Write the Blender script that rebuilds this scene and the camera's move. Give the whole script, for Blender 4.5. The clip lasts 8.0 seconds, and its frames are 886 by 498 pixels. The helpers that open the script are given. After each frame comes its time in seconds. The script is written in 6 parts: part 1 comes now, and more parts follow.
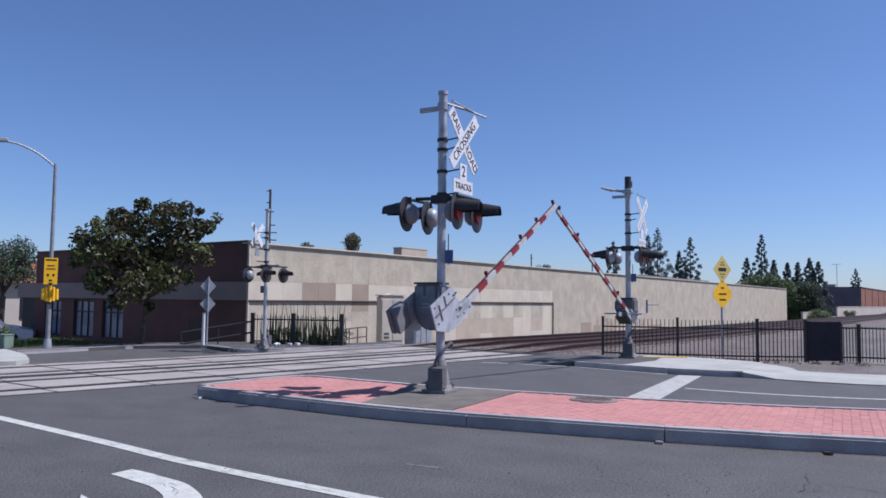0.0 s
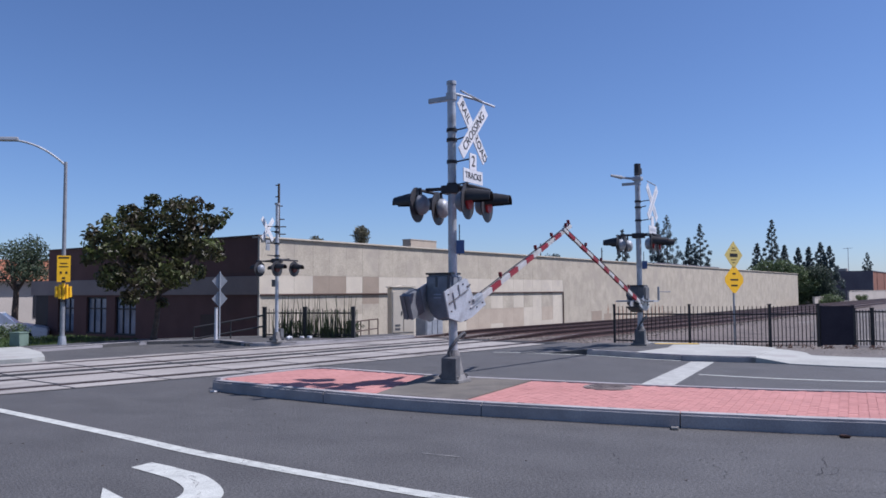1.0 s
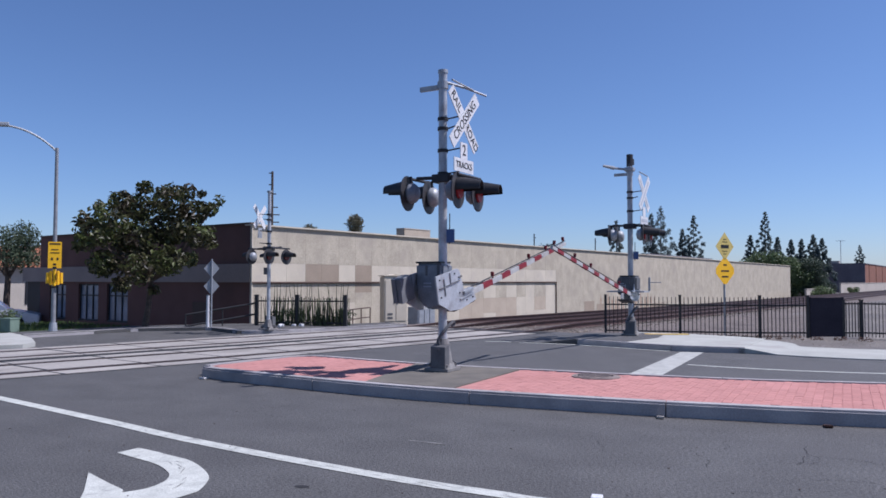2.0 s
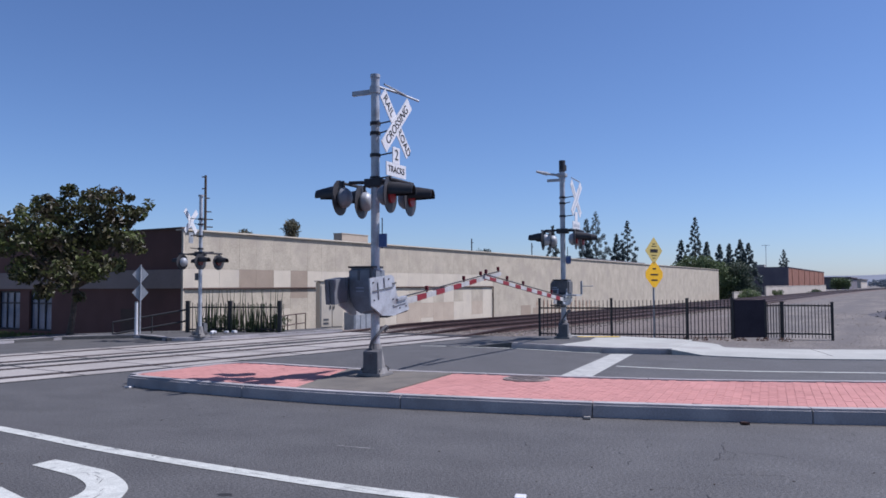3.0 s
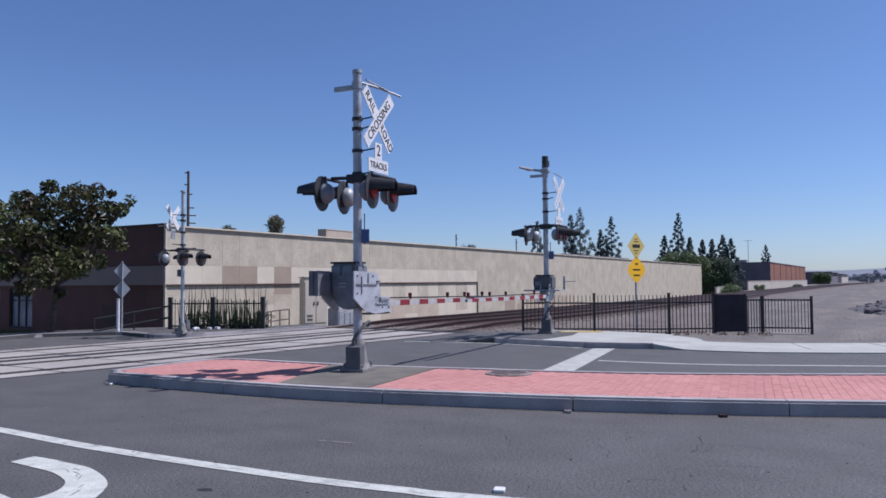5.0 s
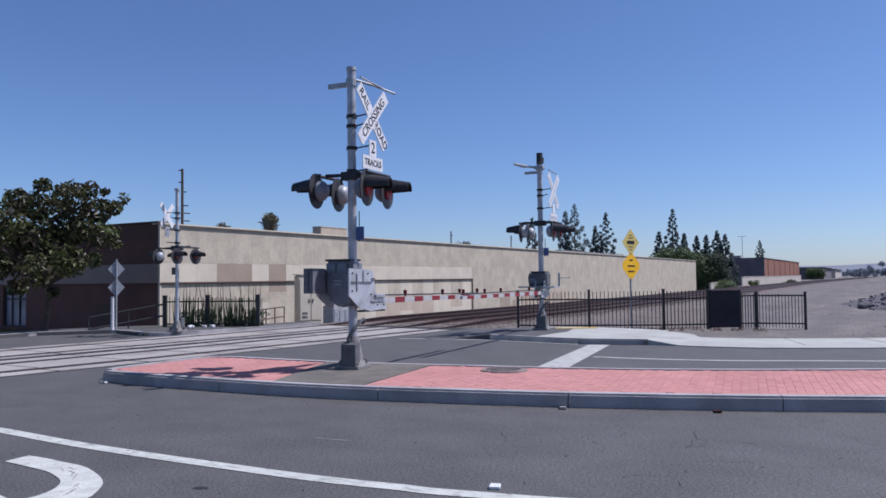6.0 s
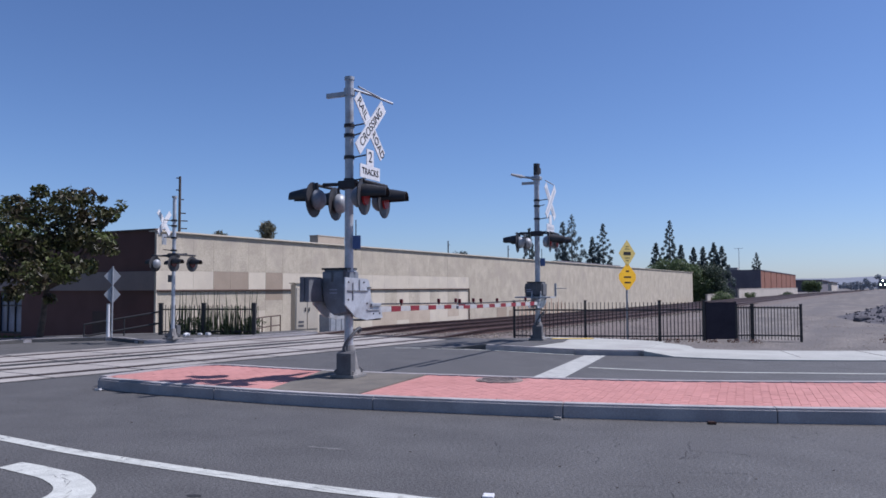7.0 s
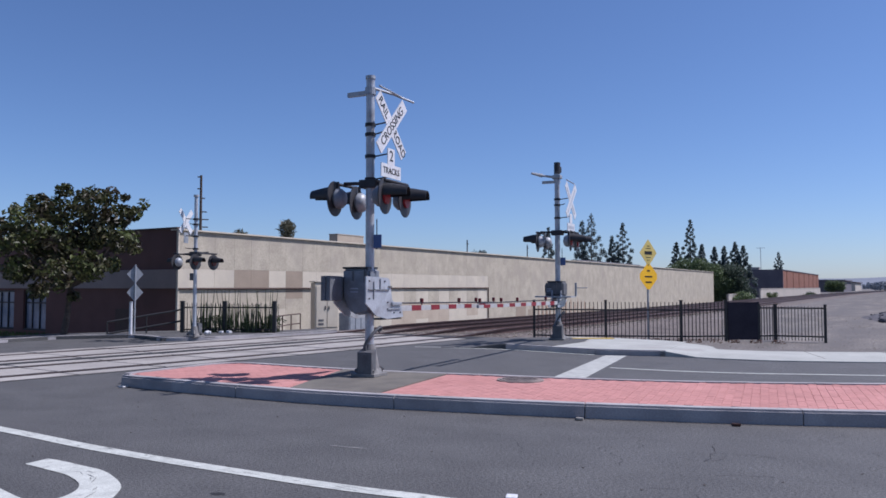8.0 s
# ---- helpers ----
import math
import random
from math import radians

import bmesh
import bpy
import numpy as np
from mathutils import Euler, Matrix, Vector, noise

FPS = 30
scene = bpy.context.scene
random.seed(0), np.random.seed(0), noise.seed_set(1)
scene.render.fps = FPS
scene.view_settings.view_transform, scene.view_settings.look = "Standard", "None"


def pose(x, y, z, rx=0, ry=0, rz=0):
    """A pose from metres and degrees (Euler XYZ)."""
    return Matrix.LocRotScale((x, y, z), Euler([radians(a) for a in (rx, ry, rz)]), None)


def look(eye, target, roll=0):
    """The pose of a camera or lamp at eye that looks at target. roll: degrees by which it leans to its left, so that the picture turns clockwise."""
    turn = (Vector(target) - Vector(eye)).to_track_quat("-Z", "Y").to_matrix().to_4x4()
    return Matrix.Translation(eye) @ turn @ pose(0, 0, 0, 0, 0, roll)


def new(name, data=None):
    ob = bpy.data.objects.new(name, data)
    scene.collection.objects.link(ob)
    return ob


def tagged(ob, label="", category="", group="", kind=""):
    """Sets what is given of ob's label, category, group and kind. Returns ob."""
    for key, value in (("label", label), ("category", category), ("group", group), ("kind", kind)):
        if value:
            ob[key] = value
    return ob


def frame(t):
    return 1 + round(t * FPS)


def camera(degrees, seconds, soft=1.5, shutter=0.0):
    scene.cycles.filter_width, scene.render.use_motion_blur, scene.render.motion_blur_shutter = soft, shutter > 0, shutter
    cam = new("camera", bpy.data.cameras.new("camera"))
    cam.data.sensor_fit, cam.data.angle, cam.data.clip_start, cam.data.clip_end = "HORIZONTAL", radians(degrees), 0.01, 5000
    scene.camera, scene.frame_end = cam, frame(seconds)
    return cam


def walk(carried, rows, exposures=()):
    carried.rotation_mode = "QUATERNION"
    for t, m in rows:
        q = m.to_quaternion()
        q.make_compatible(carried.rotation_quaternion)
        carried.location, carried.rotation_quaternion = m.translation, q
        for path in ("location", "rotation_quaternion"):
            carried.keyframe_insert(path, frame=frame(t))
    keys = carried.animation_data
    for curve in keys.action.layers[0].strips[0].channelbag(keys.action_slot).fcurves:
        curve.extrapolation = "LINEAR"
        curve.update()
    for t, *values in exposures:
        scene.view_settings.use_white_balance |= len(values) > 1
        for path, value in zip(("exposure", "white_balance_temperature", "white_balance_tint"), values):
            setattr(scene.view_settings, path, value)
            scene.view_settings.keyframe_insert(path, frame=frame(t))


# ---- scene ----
# ---- camera ----
EYE = 1.5
cam = camera(60.29, 8.0, soft=1.65)
walk(cam, [
    (0.0, pose(-0.033, 0.126, EYE + 0.030, 93.829, -0.649, -54.545)),
    (0.5, pose(-0.036, 0.140, EYE + 0.022, 93.709, -0.154, -54.273)),
    (1.0, pose(-0.061, 0.155, EYE + 0.014, 93.178, 0.354, -53.838)),
    (1.2, pose(-0.057, 0.143, EYE + 0.012, 93.050, 0.321, -54.161)),
    (2.3, pose(-0.032, 0.079, EYE + 0.002, 92.226, -0.183, -54.355)),
    (2.5, pose(-0.028, 0.067, EYE - 0.000, 92.562, 0.219, -55.770)),
    (2.7, pose(-0.017, 0.037, EYE - 0.002, 92.841, 0.232, -56.863)),
    (3.0, pose(-0.002, -0.007, EYE - 0.006, 92.758, 0.252, -58.819)),
    (3.5, pose(-0.004, -0.072, EYE - 0.012, 92.648, 0.722, -60.376)),
    (4.0, pose(-0.000, -0.065, EYE - 0.016, 92.636, 0.401, -60.359)),
    (4.5, pose(-0.007, -0.056, EYE - 0.018, 92.614, 0.236, -60.022)),
    (4.7, pose(-0.007, -0.057, EYE - 0.017, 92.574, 0.344, -60.004)),
    (5.8, pose(-0.009, -0.060, EYE - 0.012, 92.053, 0.412, -59.795)),
    (6.0, pose(-0.010, -0.061, EYE - 0.011, 92.204, 0.648, -60.307)),
    (6.5, pose(-0.006, -0.084, EYE - 0.005, 93.094, 0.291, -60.924)),
    (7.0, pose(-0.023, -0.083, EYE - 0.014, 92.931, 0.206, -60.536)),
    (7.5, pose(-0.015, -0.069, EYE - 0.016, 92.189, 0.159, -59.907)),
    (8.0, pose(-0.023, -0.044, EYE - 0.007, 92.843, 0.014, -59.149)),
], exposures=[(0.0, 0.26, 5800, 20), (2.5, 0.26, 5800, 20), (4.5, 0.2, 5800, 20), (8.0, 0.2, 5800, 20)])

# ---- world, sun, exposure ----
SUN_TO = Vector((0.66, -0.84, 1.55)).normalized()
world = bpy.data.worlds.new("sky")
scene.world = world
world.use_nodes = True
wn = world.node_tree
sky = wn.nodes.new("ShaderNodeTexSky")
sky.sky_type = "NISHITA"
sky.sun_disc = False
sky.sun_elevation = math.asin(SUN_TO.z)
sky.sun_rotation = math.atan2(SUN_TO.x, SUN_TO.y)
sky.altitude = 300
sky.air_density, sky.dust_density, sky.ozone_density = 0.9, 0.55, 6.8
wn.nodes["Background"].inputs["Strength"].default_value = 0.09
wn.links.new(sky.outputs[0], wn.nodes["Background"].inputs["Color"])
sun = new("sun", bpy.data.lights.new("sun", "SUN"))
sun.data.energy, sun.data.angle, sun.data.color = 4.6, radians(0.53), (1.0, 0.95, 0.88)
sun.matrix_world = look(SUN_TO * 50, (0, 0, 0))


# ---- materials ----
def mat(name, c1, c2=None, scale=3.0, rough=0.8, bump=0.2, bscale=60.0, metal=0.0, c3=None, s3=0.4, spec=0.3, island=0.0, rnd=0.0, stretch=(1, 1, 1), d3=(0.55, 0.72), grain=0.18):
    """Two colours mixed by noise, a third in large stains, fine relief; island / rnd vary the brightness per piece."""
    m = bpy.data.materials.new(name)
    m.use_nodes = True
    nt = m.node_tree
    b = nt.nodes["Principled BSDF"]
    b.inputs["Roughness"].default_value, b.inputs["Metallic"].default_value = rough, metal
    b.inputs["Specular IOR Level"].default_value = spec
    co = nt.nodes.new("ShaderNodeTexCoord")
    mp = nt.nodes.new("ShaderNodeMapping")
    mp.inputs["Scale"].default_value = stretch
    geo = nt.nodes.new("ShaderNodeNewGeometry")
    nt.links.new(geo.outputs["Position"] if rnd == 0 and name.startswith("w_") else co.outputs["Object"], mp.inputs[0])

    def nz(s, detail=4.0):
        n = nt.nodes.new("ShaderNodeTexNoise")
        n.inputs["Scale"].default_value, n.inputs["Detail"].default_value = s, detail
        nt.links.new(mp.outputs[0], n.inputs["Vector"])
        return n.outputs["Fac"]

    def ramp(src, lo, hi):
        r = nt.nodes.new("ShaderNodeMapRange")
        r.inputs["From Min"].default_value, r.inputs["From Max"].default_value = lo, hi
        nt.links.new(src, r.inputs["Value"])
        return r.outputs[0]

    def mix(f, a, bb, mode="MIX"):
        x = nt.nodes.new("ShaderNodeMix")
        x.data_type, x.blend_type = "RGBA", mode
        for s, v in ((x.inputs[0], f), (x.inputs[6], a), (x.inputs[7], bb)):
            if isinstance(v, (int, float)):
                s.default_value = v
            elif isinstance(v, tuple):
                s.default_value = (*v, 1)
            else:
                nt.links.new(v, s)
        return x.outputs[2]

    c2 = c2 or tuple(v * 0.8 for v in c1)
    col = mix(ramp(nz(scale), 0.35, 0.65), c1, c2)
    col = mix(ramp(nz(bscale * 0.7, 2.0), 0.3, 0.7), col, mix(1.0, col, (1 - grain, 1 - grain, 1 - grain), "MULTIPLY"))
    if c3:
        col = mix(ramp(nz(s3, 6.0), *d3), col, c3)
    amount = island or rnd
    if amount:
        if rnd:
            src = nt.nodes.new("ShaderNodeObjectInfo").outputs["Random"]
        else:
            src = geo.outputs["Random Per Island"]
        r = nt.nodes.new("ShaderNodeMapRange")
        r.inputs["To Min"].default_value, r.inputs["To Max"].default_value = 1 - amount, 1 + amount
        nt.links.new(src, r.inputs["Value"])
        cmb = nt.nodes.new("ShaderNodeCombineColor")
        for k in range(3):
            nt.links.new(r.outputs[0], cmb.inputs[k])
        col = mix(1.0, col, cmb.outputs[0], "MULTIPLY")
    nt.links.new(col, b.inputs["Base Color"])
    if bump:
        bp = nt.nodes.new("ShaderNodeBump")
        bp.inputs["Strength"].default_value, bp.inputs["Distance"].default_value = bump, 0.01
        nt.links.new(nz(bscale, 3.0), bp.inputs["Height"])
        nt.links.new(bp.outputs[0], b.inputs["Normal"])
    return m


def glow(name, rgb, strength):
    m = bpy.data.materials.new(name)
    m.use_nodes = True
    b = m.node_tree.nodes["Principled BSDF"]
    b.inputs["Base Color"].default_value = (*rgb, 1)
    b.inputs["Emission Color"].default_value = (*rgb, 1)
    b.inputs["Emission Strength"].default_value = strength
    return m


M_ASPHALT = mat("w_asphalt", (0.130, 0.128, 0.124), (0.103, 0.101, 0.098), 1.7, 0.75, 1.0, 75, c3=(0.084, 0.082, 0.080), s3=0.7, spec=0.45, stretch=(1, 0.7, 1), grain=0.62)
M_ASPHALT_DARK = mat("w_asphalt_patch", (0.036, 0.036, 0.038), (0.027, 0.027, 0.029), 2.0, 0.85, 0.5, 120)
M_DIRT = mat("w_dirt", (0.255, 0.23, 0.203), (0.165, 0.149, 0.135), 1.1, 0.95, 1.0, 22, c3=(0.125, 0.115, 0.108), s3=0.5, d3=(0.45, 0.62), stretch=(0.35, 1, 1), grain=0.5)
M_KERB = mat("w_kerb_concrete", (0.41, 0.39, 0.385), (0.32, 0.305, 0.305), 2.0, 0.85, 0.3, 80, c3=(0.24, 0.23, 0.225), s3=1.3)
M_PAVE = mat("w_pavement_concrete", (0.445, 0.45, 0.41), (0.38, 0.385, 0.35), 1.5, 0.85, 0.3, 80, c3=(0.31, 0.295, 0.27), s3=0.9, grain=0.2)
M_PAD = mat("w_pad_concrete", (0.17, 0.155, 0.13), (0.125, 0.115, 0.10), 2.5, 0.9, 0.4, 80, c3=(0.09, 0.085, 0.08), s3=1.0)
M_BRICK = mat("red_paver", (0.52, 0.25, 0.222), (0.45, 0.21, 0.185), 2.0, 0.85, 0.3, 90, rnd=0.06)
M_BRICK_S = mat("w_red_paver", (0.52, 0.25, 0.222), (0.45, 0.21, 0.185), 1.0, 0.85, 0.3, 90, island=0.06)
M_GROUT = mat("w_paver_joint", (0.49, 0.245, 0.22), (0.43, 0.215, 0.19), 2.0, 0.95, 0.2, 60)
M_PANEL = mat("w_crossing_panel", (0.40, 0.375, 0.34), (0.31, 0.29, 0.265), 1.2, 0.85, 0.3, 70, c3=(0.19, 0.175, 0.16), s3=1.1, stretch=(0.4, 1, 1), grain=0.25)
M_STEEL = mat("rail_steel", (0.085, 0.05, 0.045), (0.06, 0.036, 0.033), 4, 0.5, 0.2, 60, metal=0.3)
M_GALV = mat("galvanised_steel", (0.42, 0.44, 0.46), (0.32, 0.34, 0.36), 6, 0.5, 0.15, 50, metal=0.35, spec=0.5)
M_SILVER = mat("silver_paint", (0.49, 0.52, 0.55), (0.39, 0.415, 0.445), 5, 0.45, 0.1, 60, metal=0.25, spec=0.5, c3=(0.27, 0.27, 0.28), s3=4, d3=(0.52, 0.68))
M_BOXGREY = mat("grey_cabinet_paint", (0.22, 0.24, 0.265), (0.17, 0.185, 0.21), 5, 0.5, 0.1, 60, metal=0.1, c3=(0.13, 0.135, 0.14), s3=3)
# mid grey steel, set darker for the bluish shade on the lamp pole
M_POLE = mat("shade_toned_pole_steel", (0.30, 0.31, 0.325), (0.24, 0.25, 0.265), 5, 0.55, 0.1, 50, metal=0.2)
M_BLACK = mat("black_paint", (0.022, 0.022, 0.024), (0.032, 0.031, 0.031), 6, 0.45, 0.1, 60, spec=0.4)
M_DARKIRON = mat("dark_iron", (0.045, 0.045, 0.05), (0.03, 0.03, 0.033), 6, 0.55, 0.2, 60)
M_WHITE = mat("white_paint", (0.68, 0.69, 0.70), (0.60, 0.61, 0.62), 5, 0.6, 0.05, 60)
M_ROADPAINT = mat("w_road_paint", (0.59, 0.605, 0.55), (0.48, 0.495, 0.45), 6, 0.75, 0.4, 120, c3=(0.25, 0.25, 0.245), s3=9.0, d3=(0.60, 0.72), grain=0.25)
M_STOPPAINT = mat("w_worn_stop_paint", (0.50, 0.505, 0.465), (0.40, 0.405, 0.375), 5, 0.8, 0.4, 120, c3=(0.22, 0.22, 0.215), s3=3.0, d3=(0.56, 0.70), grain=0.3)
M_REDTAPE = mat("red_reflective", (0.25, 0.02, 0.03), (0.19, 0.018, 0.025), 6, 0.5, 0.05, 60)
M_YELLOW = mat("yellow_sign", (0.95, 0.53, 0.012), (0.90, 0.495, 0.012), 5, 0.5, 0.03, 60)
M_PALEYEL = mat("faded_yellow_sign", (0.66, 0.52, 0.16), (0.60, 0.47, 0.14), 5, 0.5, 0.03, 60)
M_FADED = mat("w_faded_paint", (0.24, 0.24, 0.23), (0.15, 0.15, 0.145), 9, 0.8, 0.4, 120)
M_YELPAINT = mat("w_yellow_kerb", (0.66, 0.45, 0.08), (0.55, 0.38, 0.08), 5, 0.75, 0.2, 80)
M_LENS = glow("lit_red_lens", (0.20, 0.008, 0.012), 0.06)
M_LENS_OFF = mat("dark_red_lens", (0.14, 0.01, 0.012), (0.10, 0.01, 0.01), 6, 0.2, 0.0, 60)
M_STUCCO = mat("w_wall_concrete", (0.545, 0.485, 0.375), (0.445, 0.393, 0.305), 2.0, 0.9, 0.6, 45, c3=(0.37, 0.325, 0.262), s3=0.9, stretch=(1, 1, 0.8), d3=(0.5, 0.72), grain=0.26)
M_STUCCO_L = mat("w_wall_pale", (0.61, 0.548, 0.435), (0.54, 0.483, 0.382), 1.2, 0.9, 0.4, 60, c3=(0.47, 0.42, 0.35), s3=1.0, grain=0.12)
M_TAN = mat("w_wall_tan_patch", (0.36, 0.292, 0.222), (0.325, 0.264, 0.20), 1.5, 0.9, 0.3, 60)
M_TAN2 = mat("w_wall_sand_patch", (0.50, 0.42, 0.325), (0.45, 0.375, 0.288), 1.5, 0.9, 0.3, 60)
M_BROWN = mat("w_facade_brown", (0.155, 0.082, 0.070), (0.13, 0.068, 0.058), 1.0, 0.9, 0.3, 60, c3=(0.105, 0.06, 0.052), s3=0.6)
M_RUST = mat("w_rust_stain", (0.34, 0.225, 0.155), (0.43, 0.34, 0.26), 5.0, 0.95, 0.3, 60)
M_BAND = mat("w_facade_band", (0.30, 0.245, 0.22), (0.265, 0.215, 0.195), 1.0, 0.9, 0.3, 60)
M_TRIM = mat("w_dark_trim", (0.10, 0.065, 0.05), (0.08, 0.05, 0.04), 2.0, 0.7, 0.1, 60)
M_BARK = mat("bark", (0.13, 0.10, 0.08), (0.08, 0.062, 0.05), 8, 0.95, 0.8, 30)
M_ROOF = mat("w_roof", (0.16, 0.15, 0.14), None, 1.0, 0.9)


# ---- mesh helpers ----
def box(bm, cx, cy, cz, sx, sy, sz, m=None, bev=0.0):
    """A box by centre and full size; m places it."""
    r = bmesh.ops.create_cube(bm, size=1.0)
    vs = r["verts"]
    for v in vs:
        v.co = Vector((cx + v.co.x * sx, cy + v.co.y * sy, cz + v.co.z * sz))
    if bev:
        es = list({e for v in vs for e in v.link_edges})
        o = bmesh.ops.bevel(bm, geom=es, offset=bev, segments=2, affect="EDGES", profile=0.6)
        vs = list({v for f in o["faces"] for v in f.verts} | {v for v in vs if v.is_valid})
    if m is not None:
        for v in vs:
            v.co = m @ v.co
    return vs


def rod(bm, a, b, r0, r1=None, seg=10, caps=True):
    """A round bar from a to b."""
    a, b = Vector(a), Vector(b)
    r1 = r0 if r1 is None else r1
    d = b - a
    m = Matrix.Translation((a + b) / 2) @ d.to_track_quat("Z", "Y").to_matrix().to_4x4()
    return bmesh.ops.create_cone(bm, cap_ends=caps, segments=seg, radius1=r0, radius2=r1, depth=d.length, matrix=m)["verts"]


def bar(bm, a, b, w, h):
    """A square bar from a to b, w across and h high."""
    a, b = Vector(a), Vector(b)
    d = b - a
    m = Matrix.Translation((a + b) / 2) @ d.to_track_quat("X", "Z").to_matrix().to_4x4()
    return box(bm, 0, 0, 0, d.length, w, h, m)


def prism(bm, pts, z0, z1):
    """A flat outline (x, y) raised from z0 to z1."""
    lo = [bm.verts.new((x, y, z0)) for x, y in pts]
    hi = [bm.verts.new((x, y, z1)) for x, y in pts]
    n = len(pts)
    area = sum(pts[i][0] * pts[(i + 1) % n][1] - pts[(i + 1) % n][0] * pts[i][1] for i in range(n))
    if area < 0:
        lo.reverse(), hi.reverse()
    bm.faces.new(hi)
    bm.faces.new(lo[::-1])
    for i in range(n):
        bm.faces.new((lo[i], lo[(i + 1) % n], hi[(i + 1) % n], hi[i]))
    return lo + hi


def disc(bm, m, r, depth, seg=24):
    """A round plate, axis along its z."""
    return bmesh.ops.create_cone(bm, cap_ends=True, segments=seg, radius1=r, radius2=r, depth=depth, matrix=m)["verts"]


def mesh_of(bm, material, smooth=False):
    me = bpy.data.meshes.new("mesh")
    bm.to_mesh(me)
    bm.free()
    me.materials.append(material)
    if smooth:
        me.shade_smooth()
        me.set_sharp_from_angle(angle=radians(38))
    return me


def part(name, bm, material, parent=None, label="", at=None, smooth=False):
    """One mesh object, under a thing or on its own."""
    ob = new(name, mesh_of(bm, material, smooth))
    ob.parent = parent
    if at is not None:
        ob.matrix_basis = at
    if label:
        ob["label"] = label
    return ob


def thing(name, label, category, at=None, group="", kind=""):
    ob = new(name)
    ob.empty_display_size = 0.2
    if at is not None:
        ob.matrix_basis = at
    return tagged(ob, label, category, group, kind)


def nb():
    return bmesh.new()


def smoothed(pts, k=6):
    """Catmull-Rom through plan points."""
    out = []
    for i in range(len(pts) - 1):
        p0, p1, p2, p3 = (Vector(pts[max(0, min(len(pts) - 1, i + j))]) for j in (-1, 0, 1, 2))
        for s in range(k):
            t = s / k
            out.append(tuple(0.5 * (2 * p1 + (p2 - p0) * t + (2 * p0 - 5 * p1 + 4 * p2 - p3) * t * t + (3 * p1 - p0 - 3 * p2 + p3) * t ** 3)))
    out.append(tuple(pts[-1]))
    return out


def offset_line(pts, d):
    """A plan line moved d to its left."""
    out = []
    for i, p in enumerate(pts):
        a, b = Vector(pts[max(0, i - 1)]), Vector(pts[min(len(pts) - 1, i + 1)])
        t = (b - a).normalized()
        out.append((p[0] - t.y * d, p[1] + t.x * d))
    return out


def ribbon(bm, left, right, z):
    """A flat strip between two plan lines of equal length."""
    a = [bm.verts.new((x, y, z)) for x, y in left]
    b = [bm.verts.new((x, y, z)) for x, y in right]
    for i in range(len(a) - 1):
        bm.faces.new((a[i], b[i], b[i + 1], a[i + 1]))
    bmesh.ops.recalc_face_normals(bm, faces=bm.faces)
    if bm.faces[:] and bm.faces[:][0].normal.z < 0:
        bmesh.ops.reverse_faces(bm, faces=bm.faces)


def leaves(bm_name, blobs, count, size, material, parent, rng, droop=0.0, aspect=0.5, shell=0.45):
    """A crown of many small bent leaves inside round clumps (x, y, z, r)."""
    w = np.array([b[3] ** 2 for b in blobs])
    pick = rng.choice(len(blobs), count, p=w / w.sum())
    b = np.array(blobs)[pick]
    d = rng.normal(size=(count, 3))
    d /= np.linalg.norm(d, axis=1)[:, None]
    rad = b[:, 3] * (shell + (1 - shell) * rng.random(count) ** 0.6) * (0.82 + 0.3 * rng.random(count))
    c = b[:, :3] + d * rad[:, None] * np.array([1, 1, 0.85])
    nrm = d * 0.7 + rng.normal(size=(count, 3)) * 0.6 + np.array([0, 0, 0.35])
    nrm /= np.linalg.norm(nrm, axis=1)[:, None]
    t = np.cross(nrm, rng.normal(size=(count, 3)))
    t[:, 2] -= droop
    t /= np.linalg.norm(t, axis=1)[:, None]
    s = np.cross(nrm, t)
    ln = size * (0.7 + 0.6 * rng.random(count))[:, None]
    wd = ln * aspect
    fold = nrm * ln * 0.12
    v = np.stack([c - t * ln / 2, c + s * wd / 2 + fold, c + t * ln / 2, c - s * wd / 2 + fold], 1).reshape(-1, 3)
    f = [(4 * i, 4 * i + 1, 4 * i + 2) for i in range(count)] + [(4 * i, 4 * i + 2, 4 * i + 3) for i in range(count)]
    me = bpy.data.meshes.new("mesh")
    me.from_pydata(v.tolist(), [], f)
    me.materials.append(material)
    ob = new(bm_name, me)
    ob.parent = parent
    return ob


def leaf_mat(name, c1, c2, spec=0.3, rough=0.5, vary=0.35):
    m = mat(name, c1, c2, 1.5, rough, 0.0, 40, spec=spec, island=vary)
    nt = m.node_tree
    b, out = nt.nodes["Principled BSDF"], nt.nodes["Material Output"]
    tr = nt.nodes.new("ShaderNodeBsdfTranslucent")
    mx = nt.nodes.new("ShaderNodeMixShader")
    mx.inputs[0].default_value = 0.3
    nt.links.new(b.inputs["Base Color"].links[0].from_socket, tr.inputs["Color"])
    nt.links.new(b.outputs[0], mx.inputs[1])
    nt.links.new(tr.outputs[0], mx.inputs[2])
    nt.links.new(mx.outputs[0], out.inputs["Surface"])
    return m


